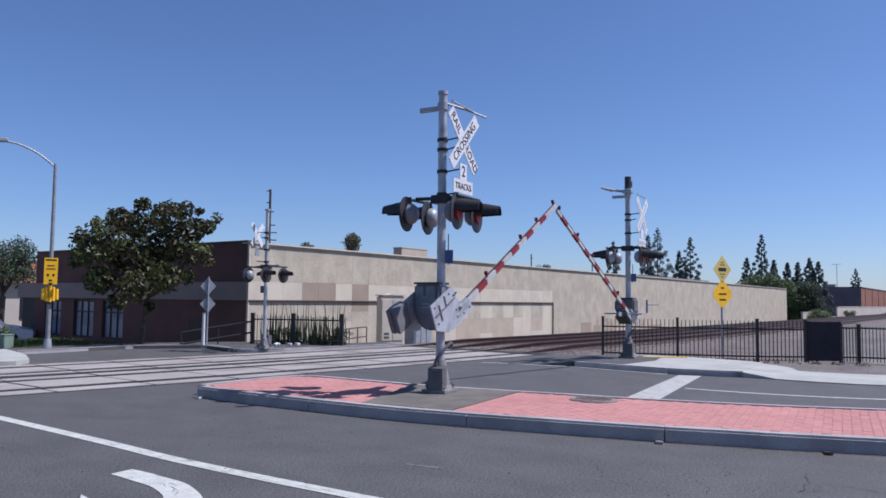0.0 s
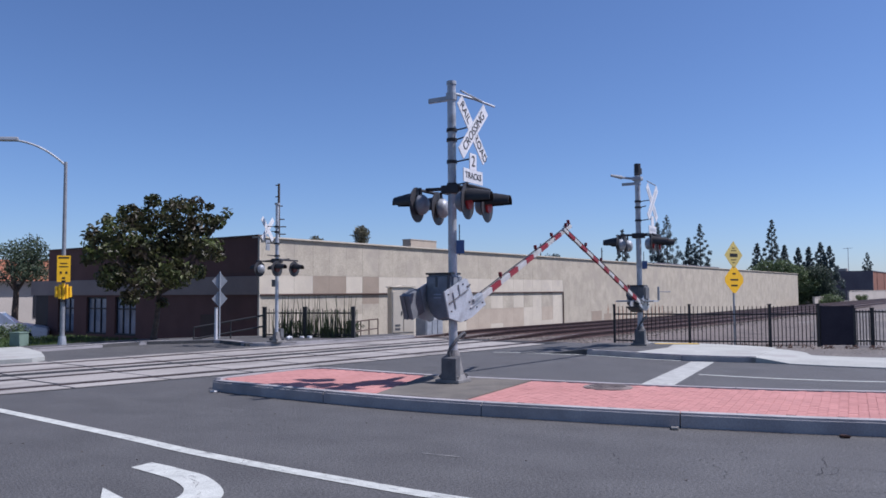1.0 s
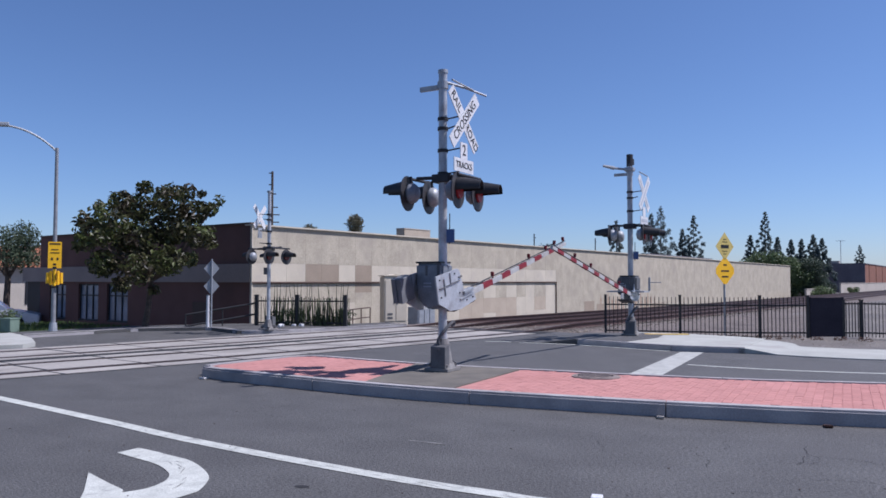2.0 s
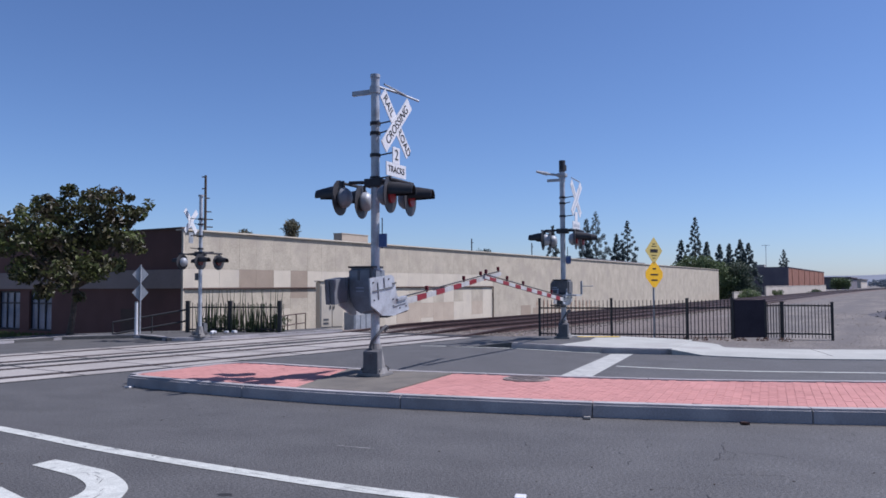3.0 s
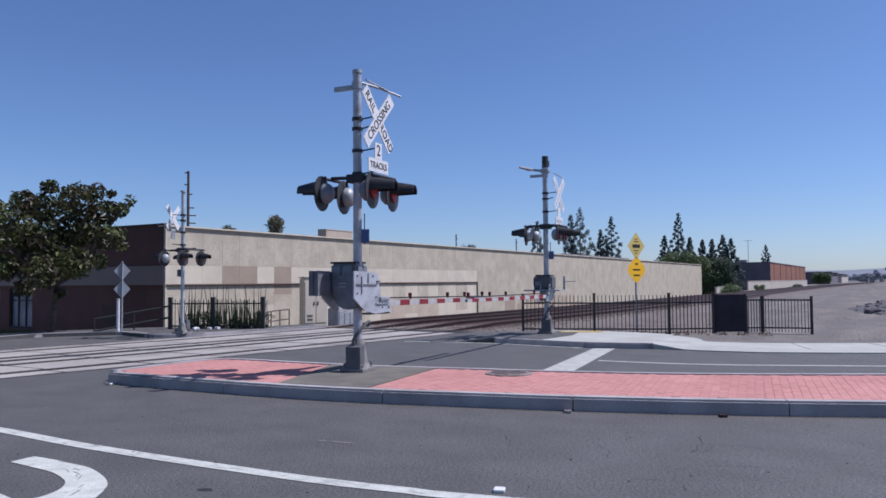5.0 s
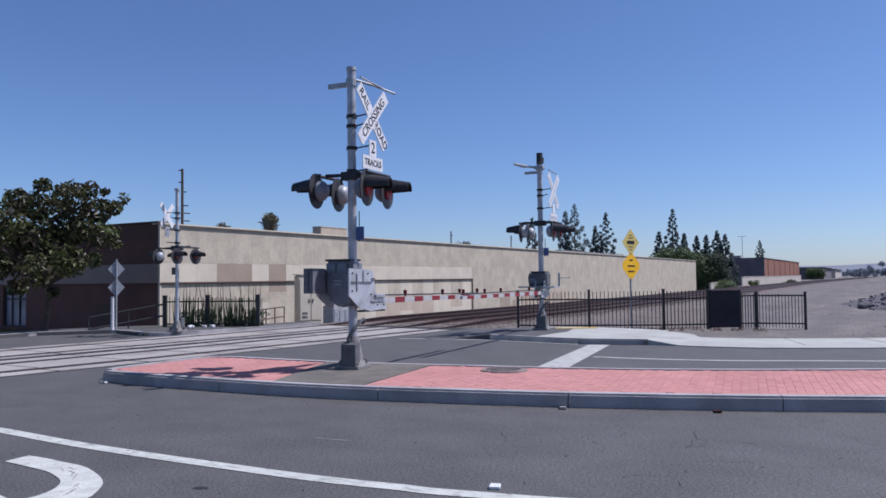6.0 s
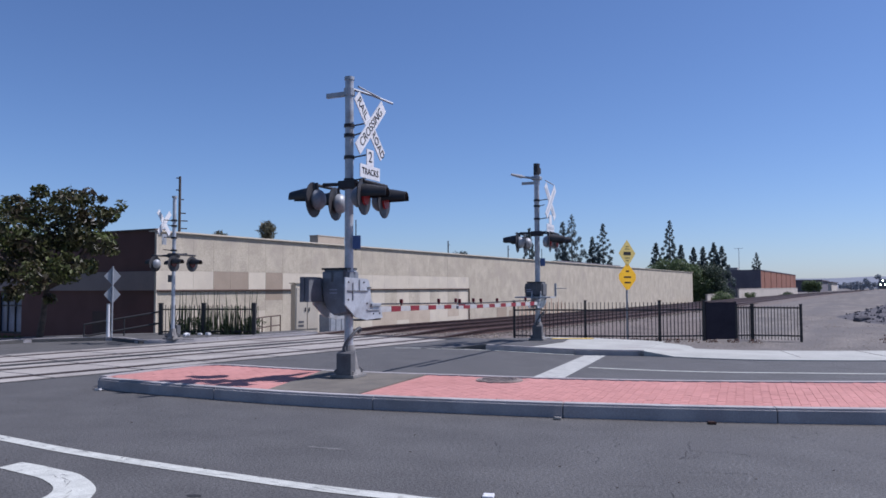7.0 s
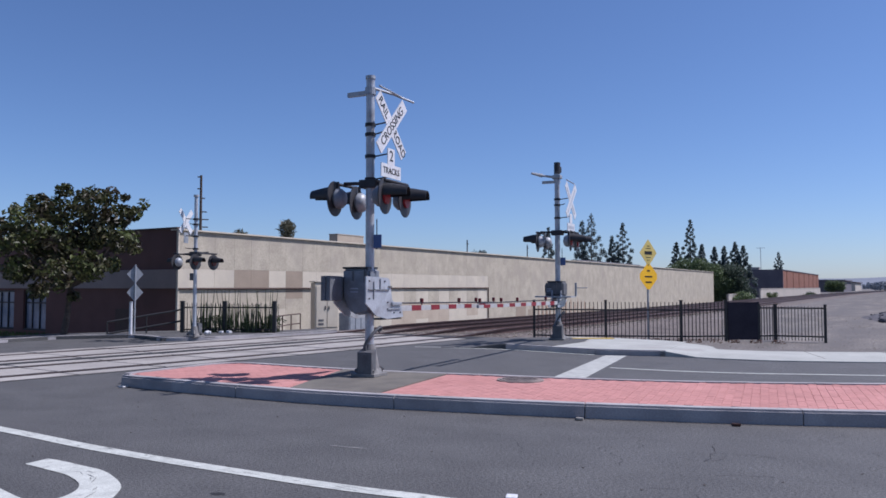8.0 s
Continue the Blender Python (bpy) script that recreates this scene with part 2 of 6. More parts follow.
M_LEAF = leaf_mat("glossy_leaf", (0.092, 0.115, 0.034), (0.058, 0.044, 0.028), 0.3, 0.45, 0.65)
M_LEAF_GREY = leaf_mat("grey_green_leaf", (0.10, 0.13, 0.075), (0.06, 0.085, 0.05))
# needle green raised and blued to include aerial haze
M_CONIFER = leaf_mat("haze_tinted_needles", (0.15, 0.185, 0.175), (0.11, 0.14, 0.132))
M_BUSH = leaf_mat("bush_leaf", (0.15, 0.20, 0.085), (0.10, 0.145, 0.065))
M_HEDGE = leaf_mat("dark_hedge_leaf", (0.085, 0.115, 0.075), (0.06, 0.085, 0.058))
M_PALM = leaf_mat("palm_frond", (0.24, 0.23, 0.155), (0.16, 0.15, 0.10))
M_REED = leaf_mat("reed", (0.07, 0.10, 0.045), (0.05, 0.07, 0.035))
M_DRY = leaf_mat("dry_weed", (0.16, 0.09, 0.065), (0.11, 0.06, 0.05))
M_GRASS = mat("w_lawn", (0.07, 0.105, 0.03), (0.05, 0.08, 0.025), 4, 0.9, 0.6, 40)
M_BALLAST = mat("w_ballast", (0.19, 0.16, 0.14), (0.12, 0.10, 0.09), 6, 0.95, 1.0, 14, c3=(0.08, 0.065, 0.06), s3=0.6)
M_STONE = mat("w_stone", (0.30, 0.26, 0.215), (0.20, 0.175, 0.15), 3, 0.95, 0.3, 40, island=0.35)
M_GRAVEL = mat("w_dark_gravel", (0.14, 0.133, 0.14), (0.095, 0.09, 0.098), 3, 0.95, 1.0, 10)
M_TIE = mat("sleeper_timber", (0.10, 0.078, 0.063), (0.075, 0.058, 0.048), 6, 0.95, 0.5, 40)
M_GLASS = mat("dark_window_glass", (0.23, 0.265, 0.33), (0.12, 0.145, 0.19), 1.0, 0.15, 0.0, 20, spec=0.5)
M_FRAME = mat("dark_frame", (0.02, 0.022, 0.028), None, 3, 0.5, 0.0)
M_BLUE = mat("blue_plate", (0.07, 0.12, 0.27), (0.06, 0.10, 0.23), 4, 0.5, 0.0)
M_SIGNBACK = mat("aluminium_back", (0.38, 0.40, 0.42), (0.31, 0.33, 0.35), 5, 0.5, 0.1, 50, metal=0.3)
M_INK = mat("black_ink", (0.02, 0.02, 0.02), None, 3, 0.6, 0.0)
# black lettering coloured pale to show the sun glare over it
M_FAINT = mat("glare_paled_ink", (0.50, 0.53, 0.57), None, 3, 0.6, 0.0)
M_PALEBAR = mat("pale_plate", (0.40, 0.45, 0.52), None, 3, 0.6, 0.0)
M_GREENBOX = mat("green_cabinet", (0.18, 0.25, 0.20), (0.15, 0.21, 0.17), 5, 0.6, 0.1, 50)
M_TILE = mat("w_clay_roof", (0.32, 0.13, 0.07), (0.25, 0.10, 0.055), 3, 0.9, 0.4, 30)
M_REDBRICK = mat("w_red_brick", (0.27, 0.125, 0.085), (0.22, 0.10, 0.07), 1.0, 0.9, 0.2, 10)
M_SLATE = mat("w_dark_wall", (0.17, 0.158, 0.175), (0.14, 0.13, 0.148), 0.5, 0.9, 0.2, 10)
M_PALEWALL = mat("w_pale_wall", (0.50, 0.45, 0.39), (0.44, 0.40, 0.345), 0.6, 0.9, 0.2, 20)
# blue-grey of the hills includes the haze of distance
M_HILL = mat("w_haze_tinted_hill", (0.20, 0.22, 0.26), (0.16, 0.18, 0.22), 0.01, 0.95, 0.0)
M_CARPAINT = mat("white_car_paint", (0.6, 0.61, 0.63), (0.57, 0.58, 0.6), 2, 0.25, 0.0, 20, spec=0.5)
M_RUBBER = mat("tyre_rubber", (0.02, 0.02, 0.02), None, 5, 0.8, 0.1)
M_HEADLIGHT = glow("train_headlight", (0.8, 1.0, 0.65), 12.0)
M_PLATE = mat("dark_grey_plate", (0.055, 0.055, 0.06), (0.04, 0.04, 0.044), 5, 0.5, 0.1, 60)
M_SHEET = mat("black_sheet", (0.034, 0.031, 0.042), (0.042, 0.038, 0.05), 3, 0.8, 0.1, 40, spec=0.15)
M_BOOM = mat("boom_white", (0.46, 0.46, 0.45), (0.38, 0.38, 0.37), 6, 0.6, 0.05, 60, c3=(0.35, 0.35, 0.35), s3=3)
M_CW = mat("counterweight_iron", (0.19, 0.20, 0.215), (0.14, 0.148, 0.16), 6, 0.6, 0.2, 60)
M_CAST = mat("cast_base", (0.27, 0.26, 0.245), (0.20, 0.19, 0.18), 5, 0.6, 0.2, 60, metal=0.2)
M_BOXDARK = mat("dark_box_paint", (0.13, 0.135, 0.14), (0.10, 0.10, 0.105), 5, 0.6, 0.1, 60)
M_GUTTER = mat("w_gutter_dirt", (0.155, 0.135, 0.115), (0.11, 0.10, 0.092), 4, 0.95, 0.6, 60, grain=0.4)
# leaf colour paled and blued to carry the haze of distance
M_FARWOOD = leaf_mat("haze_tinted_far_leaf", (0.25, 0.285, 0.33), (0.19, 0.225, 0.27))
M_LAMPRED = mat("dark_red_lamp", (0.17, 0.014, 0.022), (0.13, 0.012, 0.018), 6, 0.4, 0.0, 60)
M_MANHOLE = mat("manhole_iron", (0.30, 0.25, 0.22), (0.23, 0.19, 0.17), 5, 0.7, 0.3, 60)


# ---- the lie of the land ----
def rail_y(x):
    """Plan line of the near edge of the crossing."""
    if x < 6:
        return 12.4 - 0.17 * (x - 6)
    return 9.0 + 3.4 * math.exp(-(x - 6) / 20) - 0.00016 * max(0.0, x - 70) ** 2


def step(a, b, v):
    t = max(0.0, min(1.0, (v - a) / (b - a)))
    return t * t * (3 - 2 * t)


def land(x, y):
    """Height of the open ground: it falls away behind the tracks towards the warehouse."""
    z = -0.06
    edge = 20.6 + (rail_y(x) + 6.2 - 20.6) * step(18.0, 19.5, x)
    drop = step(edge, edge + 2.5, y) * step(11.8, 12.8, x)
    z -= 1.3 * drop
    z += 0.05 * noise.noise(Vector((x * 0.35, y * 0.35, 0))) * step(20.5, 23, x)
    if x > 19.6:
        r = rail_y(x)
        z += 1.0 * step(55, 150, x) * (1 - step(r - 8, r - 2.5, y))
        z -= 0.10 * step(r - 1.6, r - 0.8, y) * (1 - step(r + 5.6, r + 6.4, y))
    return z


def build_ground():
    xs = [-3000, -600, -150, -40, -10, 0, 5, 8, 10, 11, 12, 12.5, 13, 13.5, 14, 15, 16, 17] + [17.5 + 0.5 * i for i in range(60)] + [48, 52, 58, 66, 76, 90, 110, 140, 200, 400, 1000, 4000]
    ys = [-3000, -600, -150, -40, -20, -12, -8] + [-6 + 0.5 * i for i in range(24)] + [6 + 0.5 * i for i in range(42)] + [28, 32, 40, 60, 120, 400, 1200, 4000]
    bm = nb()
    g = [[bm.verts.new((x, y, land(x, y))) for y in ys] for x in xs]
    for i in range(len(xs) - 1):
        for j in range(len(ys) - 1):
            bm.faces.new((g[i][j], g[i + 1][j], g[i + 1][j + 1], g[i][j + 1]))
    tagged(part("ground", bm, M_DIRT, smooth=True), "bare sandy dirt ground falling away behind the tracks", "ground", kind="structure")


build_ground()

FRONT = smoothed([(7.42, 10.05), (7.41, 9.2), (7.43, 8.4), (7.48, 7.36), (7.54, 6.58), (7.65, 5.8), (7.8, 5.05), (8.0, 4.24), (8.13, 3.7), (8.3, 3.06), (8.49, 2.48), (8.68, 1.89), (8.89, 1.33), (9.1, 0.79), (9.33, 0.25), (9.6, -0.35), (10.2, -1.6), (11.8, -4.7), (14.8, -9.7), (19.8, -17.2)])
BACK = smoothed([(7.62, 10.3), (7.89, 10.38), (8.42, 10.4), (9.0, 10.4), (9.55, 10.33), (9.88, 10.05), (9.96, 9.4), (9.97, 8.74), (10.03, 7.6), (10.12, 6.9), (10.42, 5.5), (10.66, 4.38), (10.98, 3.2), (11.3, 2.3), (11.87, 1.03), (12.45, -0.13), (13.6, -2.3), (15.6, -5.6), (18.6, -10.0), (23.4, -17.0)])
FARKERB = smoothed([(16.3, 9.3), (16.45, 8.6), (16.48, 7.8), (16.34, 6.8), (16.22, 5.9), (16.35, 5.0), (16.55, 4.3), (16.54, 3.74), (16.5, 3.2), (16.52, 2.6), (16.62, 2.0), (17.0, 1.0), (17.4, 0.1), (17.9, -0.8), (19.9, -4.6), (22.9, -9.6), (28.0, -17.1)])


def build_road():
    bm = nb()
    prism(bm, [(-30, -40), (-30, 12.6), (-30, 18.6), (6.5, 20.2), (9.8, 20.6), (13, 20.6), (15.6, 18.6), (18.5, 15.9), (20.2, 15.4), (20.2, 10.0), (19.4, 9.6), (18.6, 9.3), (17.8, 8), (18.0, 6), (17.8, 4), (18.5, 1.9), (19.5, -0.6), (21.5, -4.5), (24.5, -9.5), (29.5, -17), (40, -40)], -0.3, 0.0)
    tagged(part("road", bm, M_ASPHALT), "worn grey asphalt road with faint cracks and stains", "road", kind="structure")


build_road()


def kerb_run(parent, line, inward, z0, z1, width, length):
    """Kerb stones along a plan line, each its own piece, with open joints."""
    pts, acc, start = [Vector(p) for p in line], 0.0, 0
    for i in range(1, len(pts)):
        acc += (pts[i] - pts[i - 1]).length
        if acc >= length or i == len(pts) - 1:
            seg = [tuple(p) for p in pts[start:i + 1]]
            a, b2 = Vector(seg[0]), Vector(seg[1])
            seg[0] = tuple(a + (b2 - a).normalized() * 0.012)
            inn = offset_line(seg, inward * width)
            lip = offset_line(seg, inward * 0.03)
            bm = nb()
            prism(bm, seg + inn[::-1], z0, z1 - 0.025)
            prism(bm, lip + inn[::-1], z1 - 0.0249, z1)
            part("kerb_stone", bm, M_KERB, parent)
            acc, start = 0.0, i


def build_island():
    isl = thing("median_island", "red paved traffic island with a pale concrete kerb", "traffic island", kind="structure")
    kerb_run(isl, FRONT, 1, -0.1, 0.164, 0.16, 2.3)
    kerb_run(isl, BACK, -1, -0.1, 0.16, 0.14, 2.3)
    bm = nb()
    prism(bm, offset_line(FRONT, 0.155) + offset_line(BACK, -0.135)[::-1], -0.1, 0.141)
    part("paver_bed", bm, M_GROUT, isl)
    bm = nb()
    prism(bm, PAD, 0.1, 0.158)
    part("concrete_pad", bm, M_PAD, isl, "stained grey brown concrete footing pad")
    m = thing("manhole_cover", "worn round metal manhole cover set in red pavers", "manhole cover", pose(10.1, 4.7, 0.138))
    bm = nb()
    disc(bm, pose(0, 0, 0.008), 0.34, 0.02, 32)
    part("ring", bm, M_MANHOLE, m)
    bm = nb()
    disc(bm, pose(0, 0, 0.016), 0.30, 0.02, 32)
    for i in range(-4, 5):
        w = 2 * math.sqrt(max(0.01, 0.26 ** 2 - (i * 0.06) ** 2))
        box(bm, i * 0.06, 0, 0.028, 0.02, w, 0.006)
    part("lid", bm, M_MANHOLE, m)
    return isl


PAD = [(7.72, 6.95), (7.9, 5.65), (10.14, 5.97), (9.87, 7.75)]
island = build_island()


def build_pavements():
    bm = nb()
    back = [(17.3, 8.1), (18.8, 8.3), (19.9, 8.0), (20.0, 6.4), (19.8, 5.2), (19.45, 4.55)]
    raised = [p for p in FARKERB if 4.28 < p[1] < 8.15]
    low = [p for p in FARKERB if p[1] <= 4.45]
    prism(bm, offset_line(raised, 0.155) + [p for p in back if p[1] > 4.5][::-1], -0.2, 0.12)
    pv = tagged(part("pavement", bm, M_PAVE), "pale concrete pavement with a low kerb", "pavement", kind="structure")
    kerb_run(pv, raised, 1, -0.15, 0.125, 0.15, 2.3)
    bm = nb()
    rise = [min(1.0, max(0.0, (y - 3.65) / 0.68)) for x, y in low]
    side = [(q[0] - p[0], q[1] - p[1]) for p, q in zip(low, offset_line(low, 1.0))]
    mid = [(p[0] + 0.3 * n[0], p[1] + 0.3 * n[1]) for p, n in zip(low, side)]
    rear = [(p[0] + (1.65 + 1.15 * k) * n[0], p[1] + (1.65 + 1.15 * k) * n[1]) for p, n, k in zip(low, side, rise)]
    f0 = [bm.verts.new((x, y, -0.1)) for x, y in low]
    f1 = [bm.verts.new((x, y, 0.02 + 0.095 * k)) for (x, y), k in zip(low, rise)]
    f2 = [bm.verts.new((x, y, 0.05 + 0.068 * k)) for (x, y), k in zip(mid, rise)]
    f3 = [bm.verts.new((x, y, 0.075 + 0.043 * k)) for (x, y), k in zip(rear, rise)]
    f4 = [bm.verts.new((x, y, -0.2)) for x, y in rear]
    for u, v in ((f0, f1), (f1, f2), (f2, f3), (f3, f4)):
        for i in range(len(low) - 1):
            bm.faces.new((u[i], v[i], v[i + 1], u[i + 1]))
    bm.faces.new((f0[0], f4[0], f3[0], f2[0], f1[0]))
    bmesh.ops.recalc_face_normals(bm, faces=bm.faces)
    part("apron", bm, M_PAVE, pv, "dropped pale concrete pavement apron")
    bm = nb()
    rim = [(16.15, 9.7, 0.004), (16.36, 9.0, 0.02), (16.6, 8.2, 0.12), (16.66, 7.8, 0.129), (16.52, 6.9, 0.129), (18.2, 6.75, 0.129), (19.3, 7.0, 0.129), (19.6, 7.6, 0.129), (19.0, 9.0, 0.11), (18.3, 9.75, 0.06), (17.2, 10.1, 0.02)]
    top = bm.verts.new((18.1, 8.1, 0.131))
    up = [bm.verts.new(p) for p in rim]
    dn = [bm.verts.new((p[0], p[1], -0.2)) for p in rim]
    for i in range(len(rim)):
        j = (i + 1) % len(rim)
        bm.faces.new((top, up[i], up[j]))
        bm.faces.new((up[i], dn[i], dn[j], up[j]))
    bmesh.ops.recalc_face_normals(bm, faces=bm.faces)
    part("asphalt_patch", bm, M_ASPHALT, pv, "grey asphalt infill round the signal footing")
    bm = nb()
    bar(bm, (19.2, 7.45, 0.127), (19.75, 6.5, 0.127), 0.26, 0.012)
    part("yellow_edge", bm, M_YELPAINT, pv, "faded yellow painted strip")
    for k in (30, 42, 54, 66, 80):
        if k < len(low):
            p, q = mid[k], rear[k]
            bm = nb()
            bar(bm, (p[0], p[1], 0.05), (q[0], q[1], 0.075), 0.012, 0.008)
            part("joint", bm, M_PAD, pv)
    bm = nb()
    prism(bm, [(9.75, 20.55), (13.0, 20.65), (14.6, 19.3), (14.1, 17.4), (15.0, 16.6), (17.0, 16.1), (19.6, 15.7), (19.9, 16.9), (17.9, 17.4), (17.5, 19.2), (16.2, 20.5), (13.5, 21.9), (9.9, 21.8)], -0.3, 0.09)
    p2 = tagged(part("pavement", bm, M_ASPHALT), "grey asphalt pavement corner with a pale kerb", "pavement", kind="structure")
    kerb_run(p2, smoothed([(9.75, 20.53), (11.5, 20.6), (13.0, 20.62), (14.0, 20.0), (14.55, 19.25), (14.4, 18.2), (14.15, 17.4), (15.0, 16.6), (17.0, 16.1), (19.6, 15.68)]), 1, -0.2, 0.1, 0.15, 2.2)
    bm = nb()
    prism(bm, [(-20, 19.0), (7.4, 17.75), (8.25, 17.45), (8.7, 17.8), (9.3, 19.2), (9.7, 20.6), (9.9, 21.6), (-20, 23)], -0.3, 0.095)
    tagged(part("pavement", bm, M_PAVE), "white concrete kerb corner beside the lawn", "pavement", kind="structure")
    bm = nb()
    prism(bm, [(-20, 23.05), (9.85, 21.85), (11.3, 21.95), (11.7, 24), (11.5, 29), (10, 34), (-20, 40)], -1.0, 0.08)
    tagged(part("lawn", bm, M_GRASS), "short green lawn beside the brown building", "lawn", kind="structure")


build_pavements()


def wall_panel(parent, a, z0, z1, width, depth, material, along="x", at=0.0):
    bm = nb()
    if along == "x":
        box(bm, a + width / 2, at - depth / 2, (z0 + z1) / 2, width - 0.006, depth, z1 - z0 - 0.006)
    else:
        box(bm, at - depth / 2, a + width / 2, (z0 + z1) / 2, depth, width - 0.006, z1 - z0 - 0.006)
    return part("wall_panel", bm, material, parent)


def build_warehouse():
    house = thing("warehouse", "long beige concrete warehouse with a dark brown street front", "building")
    x0, y0, x1, top, base = 17.81, 21.25, 106.0, 3.46, -1.5
    yl = 36.0
    bm = nb()
    box(bm, (x0 + x1) / 2 + 0.17, y0 + 0.17, (top + base) / 2, x1 - x0 - 0.38, 0.3, top - base - 0.01)
    box(bm, x1 - 0.2, (y0 + yl) / 2 + 0.16, (top + base) / 2, 0.3, yl - y0 - 0.34, top - base - 0.02)
    box(bm, (x0 + x1) / 2, yl - 0.02, (top + base) / 2, x1 - x0 - 0.75, 0.3, top - base - 0.03)
    part("side_wall", bm, M_STUCCO, house)
    rng = random.Random(4)
    cuts = [x0, 18.63, 19.45, 20.41, 21.27, 22.23, 23.19, 24.21, 25.09, 26.04, 26.97, 27.9, 28.83, 29.76, 30.69, 31.76, 32.89, 34.07, 35.15, 36.22, 37.22, 38.22, 39.57, 40.85]
    for i, (a, b) in enumerate(zip(cuts, cuts[1:])):
        w = b - a
        wall_panel(house, a, 2.13, top, w, 0.03, M_STUCCO, "x", y0)
        wall_panel(house, a, 1.45, 2.13, w, 0.03, M_TAN if i in (3, 4, 6) else M_STUCCO_L, "x", y0)
        sill = 1.02 if i == 6 else 0.62
        wall_panel(house, a, sill, 1.41, w, 0.03, M_TAN if i == 6 else M_STUCCO if i < 14 or i % 2 else M_STUCCO_L, "x", y0)
        low = M_TAN2 if i in (14, 15, 17, 18) else M_STUCCO_L if i > 18 or i % 4 == 1 else M_STUCCO
        if i in (16, 21):
            wall_panel(house, a, -0.15, sill, w, 0.03, M_TAN2, "x", y0)
            wall_panel(house, a, base, -0.15, w, 0.03, M_STUCCO_L, "x", y0)
        else:
            wall_panel(house, a, base, sill, w, 0.03, low, "x", y0)
    a = cuts[-1]
    while a < x1 - 1:
        ww = min(6.1, x1 - a)
        wall_panel(house, a, 1.0, top, ww, 0.03, M_STUCCO, "x", y0)
        wall_panel(house, a, base, 1.0, ww, 0.03, M_STUCCO, "x", y0)
        a += ww
    for px, pz, s in ((45.5, -0.2, 1.5), (47.2, -0.4, 1.1), (58, -0.6, 3.0), (63, -0.8, 2.0)):
        bm = nb()
        box(bm, px, y0 - 0.034, pz, s, 0.006, 0.75 + 0.2 * rng.random())
        part("paint_patch", bm, M_TAN, house)
    for k in range(14):
        px, tall = 47.5 + 0.75 * k + rng.uniform(-0.25, 0.25), rng.uniform(0.35, 1.0)
        bm = nb()
        prism(bm, [(px - 0.16, -0.6), (px + 0.17, -0.6), (px + 0.12, 0.5 * tall), (px, tall), (px - 0.12, 0.4 * tall)], 0, 0.004)
        for v in bm.verts:
            v.co = Vector((v.co.x, y0 - 0.0315 - v.co.z, v.co.y))
        bmesh.ops.recalc_face_normals(bm, faces=bm.faces)
        part("rust_stain", bm, M_RUST, house, "rusty brown run-off stain")
    bm = nb()
    box(bm, (x0 + x1) / 2, y0 + 0.1, top + 0.012, x1 - x0 + 0.06, 0.44, 0.05)
    part("parapet_cap", bm, M_STUCCO_L, house)
    bm = nb()
    rod(bm, (x0, y0 - 0.08, 1.43), (x0 + 23.0, y0 - 0.08, 1.43), 0.035, seg=8)
    rod(bm, (x0 + 23.0, y0 - 0.08, 1.46), (x0 + 23.0, y0 - 0.08, base), 0.035, seg=8)
    part("pipe", bm, M_TRIM, house, "dark wall-mounted pipe")
    bm = nb()
    box(bm, x0 - 0.005, y0 - 0.03, (top + base) / 2, 0.05, 0.09, top - base)
    part("corner_trim", bm, M_STUCCO_L, house)
    # street front
    bm = nb()
    box(bm, x0 + 0.17, (y0 + yl) / 2, 2.8, 0.3, yl - y0, 1.4)
    part("upper_front", bm, M_BROWN, house)
    bm = nb()
    box(bm, x0 + 0.12, (y0 + 37.5) / 2, 1.77, 0.36, 37.5 - y0 - 0.03, 0.66)
    part("fascia_band", bm, M_BAND, house, "paler grey beige band")
    wins = [(28.85, 30.4), (31.05, 32.65), (33.7, 35.1)]
    edges = [y0 + 0.02] + [v for p in wins for v in p] + [36.0]
    for k in range(0, len(edges), 2):
        bm = nb()
        box(bm, x0 + 0.17, (edges[k] + edges[k + 1]) / 2, 0.0, 0.3, edges[k + 1] - edges[k], 2.88)
        part("front_pier", bm, M_BROWN, house)
    for p, q in wins:
        bm = nb()
        box(bm, x0 + 0.17, (p + q) / 2, (-1.44 - 0.24) / 2, 0.3, q - p, 1.2)
        part("window_breast", bm, M_BROWN, house)
        bm = nb()
        box(bm, x0 + 0.17, (p + q) / 2, 1.40, 0.3, q - p, 0.08)
        part("lintel", bm, M_BROWN, house)
    for p, q in wins:
        bm = nb()
        box(bm, x0 + 0.1, (p + q) / 2, -0.2, 0.12, q - p, 0.07)
        win = part("window", bm, M_FRAME, house, "dark framed window of three tall panes")
        for yy in (p + 0.04, p + (q - p) * 0.36, p + (q - p) * 0.68, q - 0.04):
            bm = nb()
            box(bm, x0 + 0.12, yy, 0.56, 0.05, 0.045, 1.44)
            part("mullion", bm, M_FRAME, win)
        for zz in (0.86, 1.32):
            bm = nb()
            box(bm, x0 + 0.12, (p + q) / 2, zz, 0.044, q - p - 0.01, 0.06)
            part("transom", bm, M_FRAME, win)
        for k in range(3):
            bm = nb()
            box(bm, x0 + 0.15, p + (q - p) * (0.02 + 0.33 * k + 0.16), 0.56, 0.02, (q - p) * 0.31, 1.55)
            part("pane", bm, M_GLASS, win)
    bm = nb()
    box(bm, x0 + 0.0, 24.0, -0.35, 0.06, 1.0, 2.1)
    dr = part("door", bm, M_TRIM, house, "dark brown steel door")
    bm = nb()
    box(bm, x0 - 0.05, 23.62, -0.45, 0.05, 0.12, 0.04)
    part("handle", bm, M_GALV, dr)
    # solid near-black block: its colour stands for the shade inside the entrance
    bm = nb()
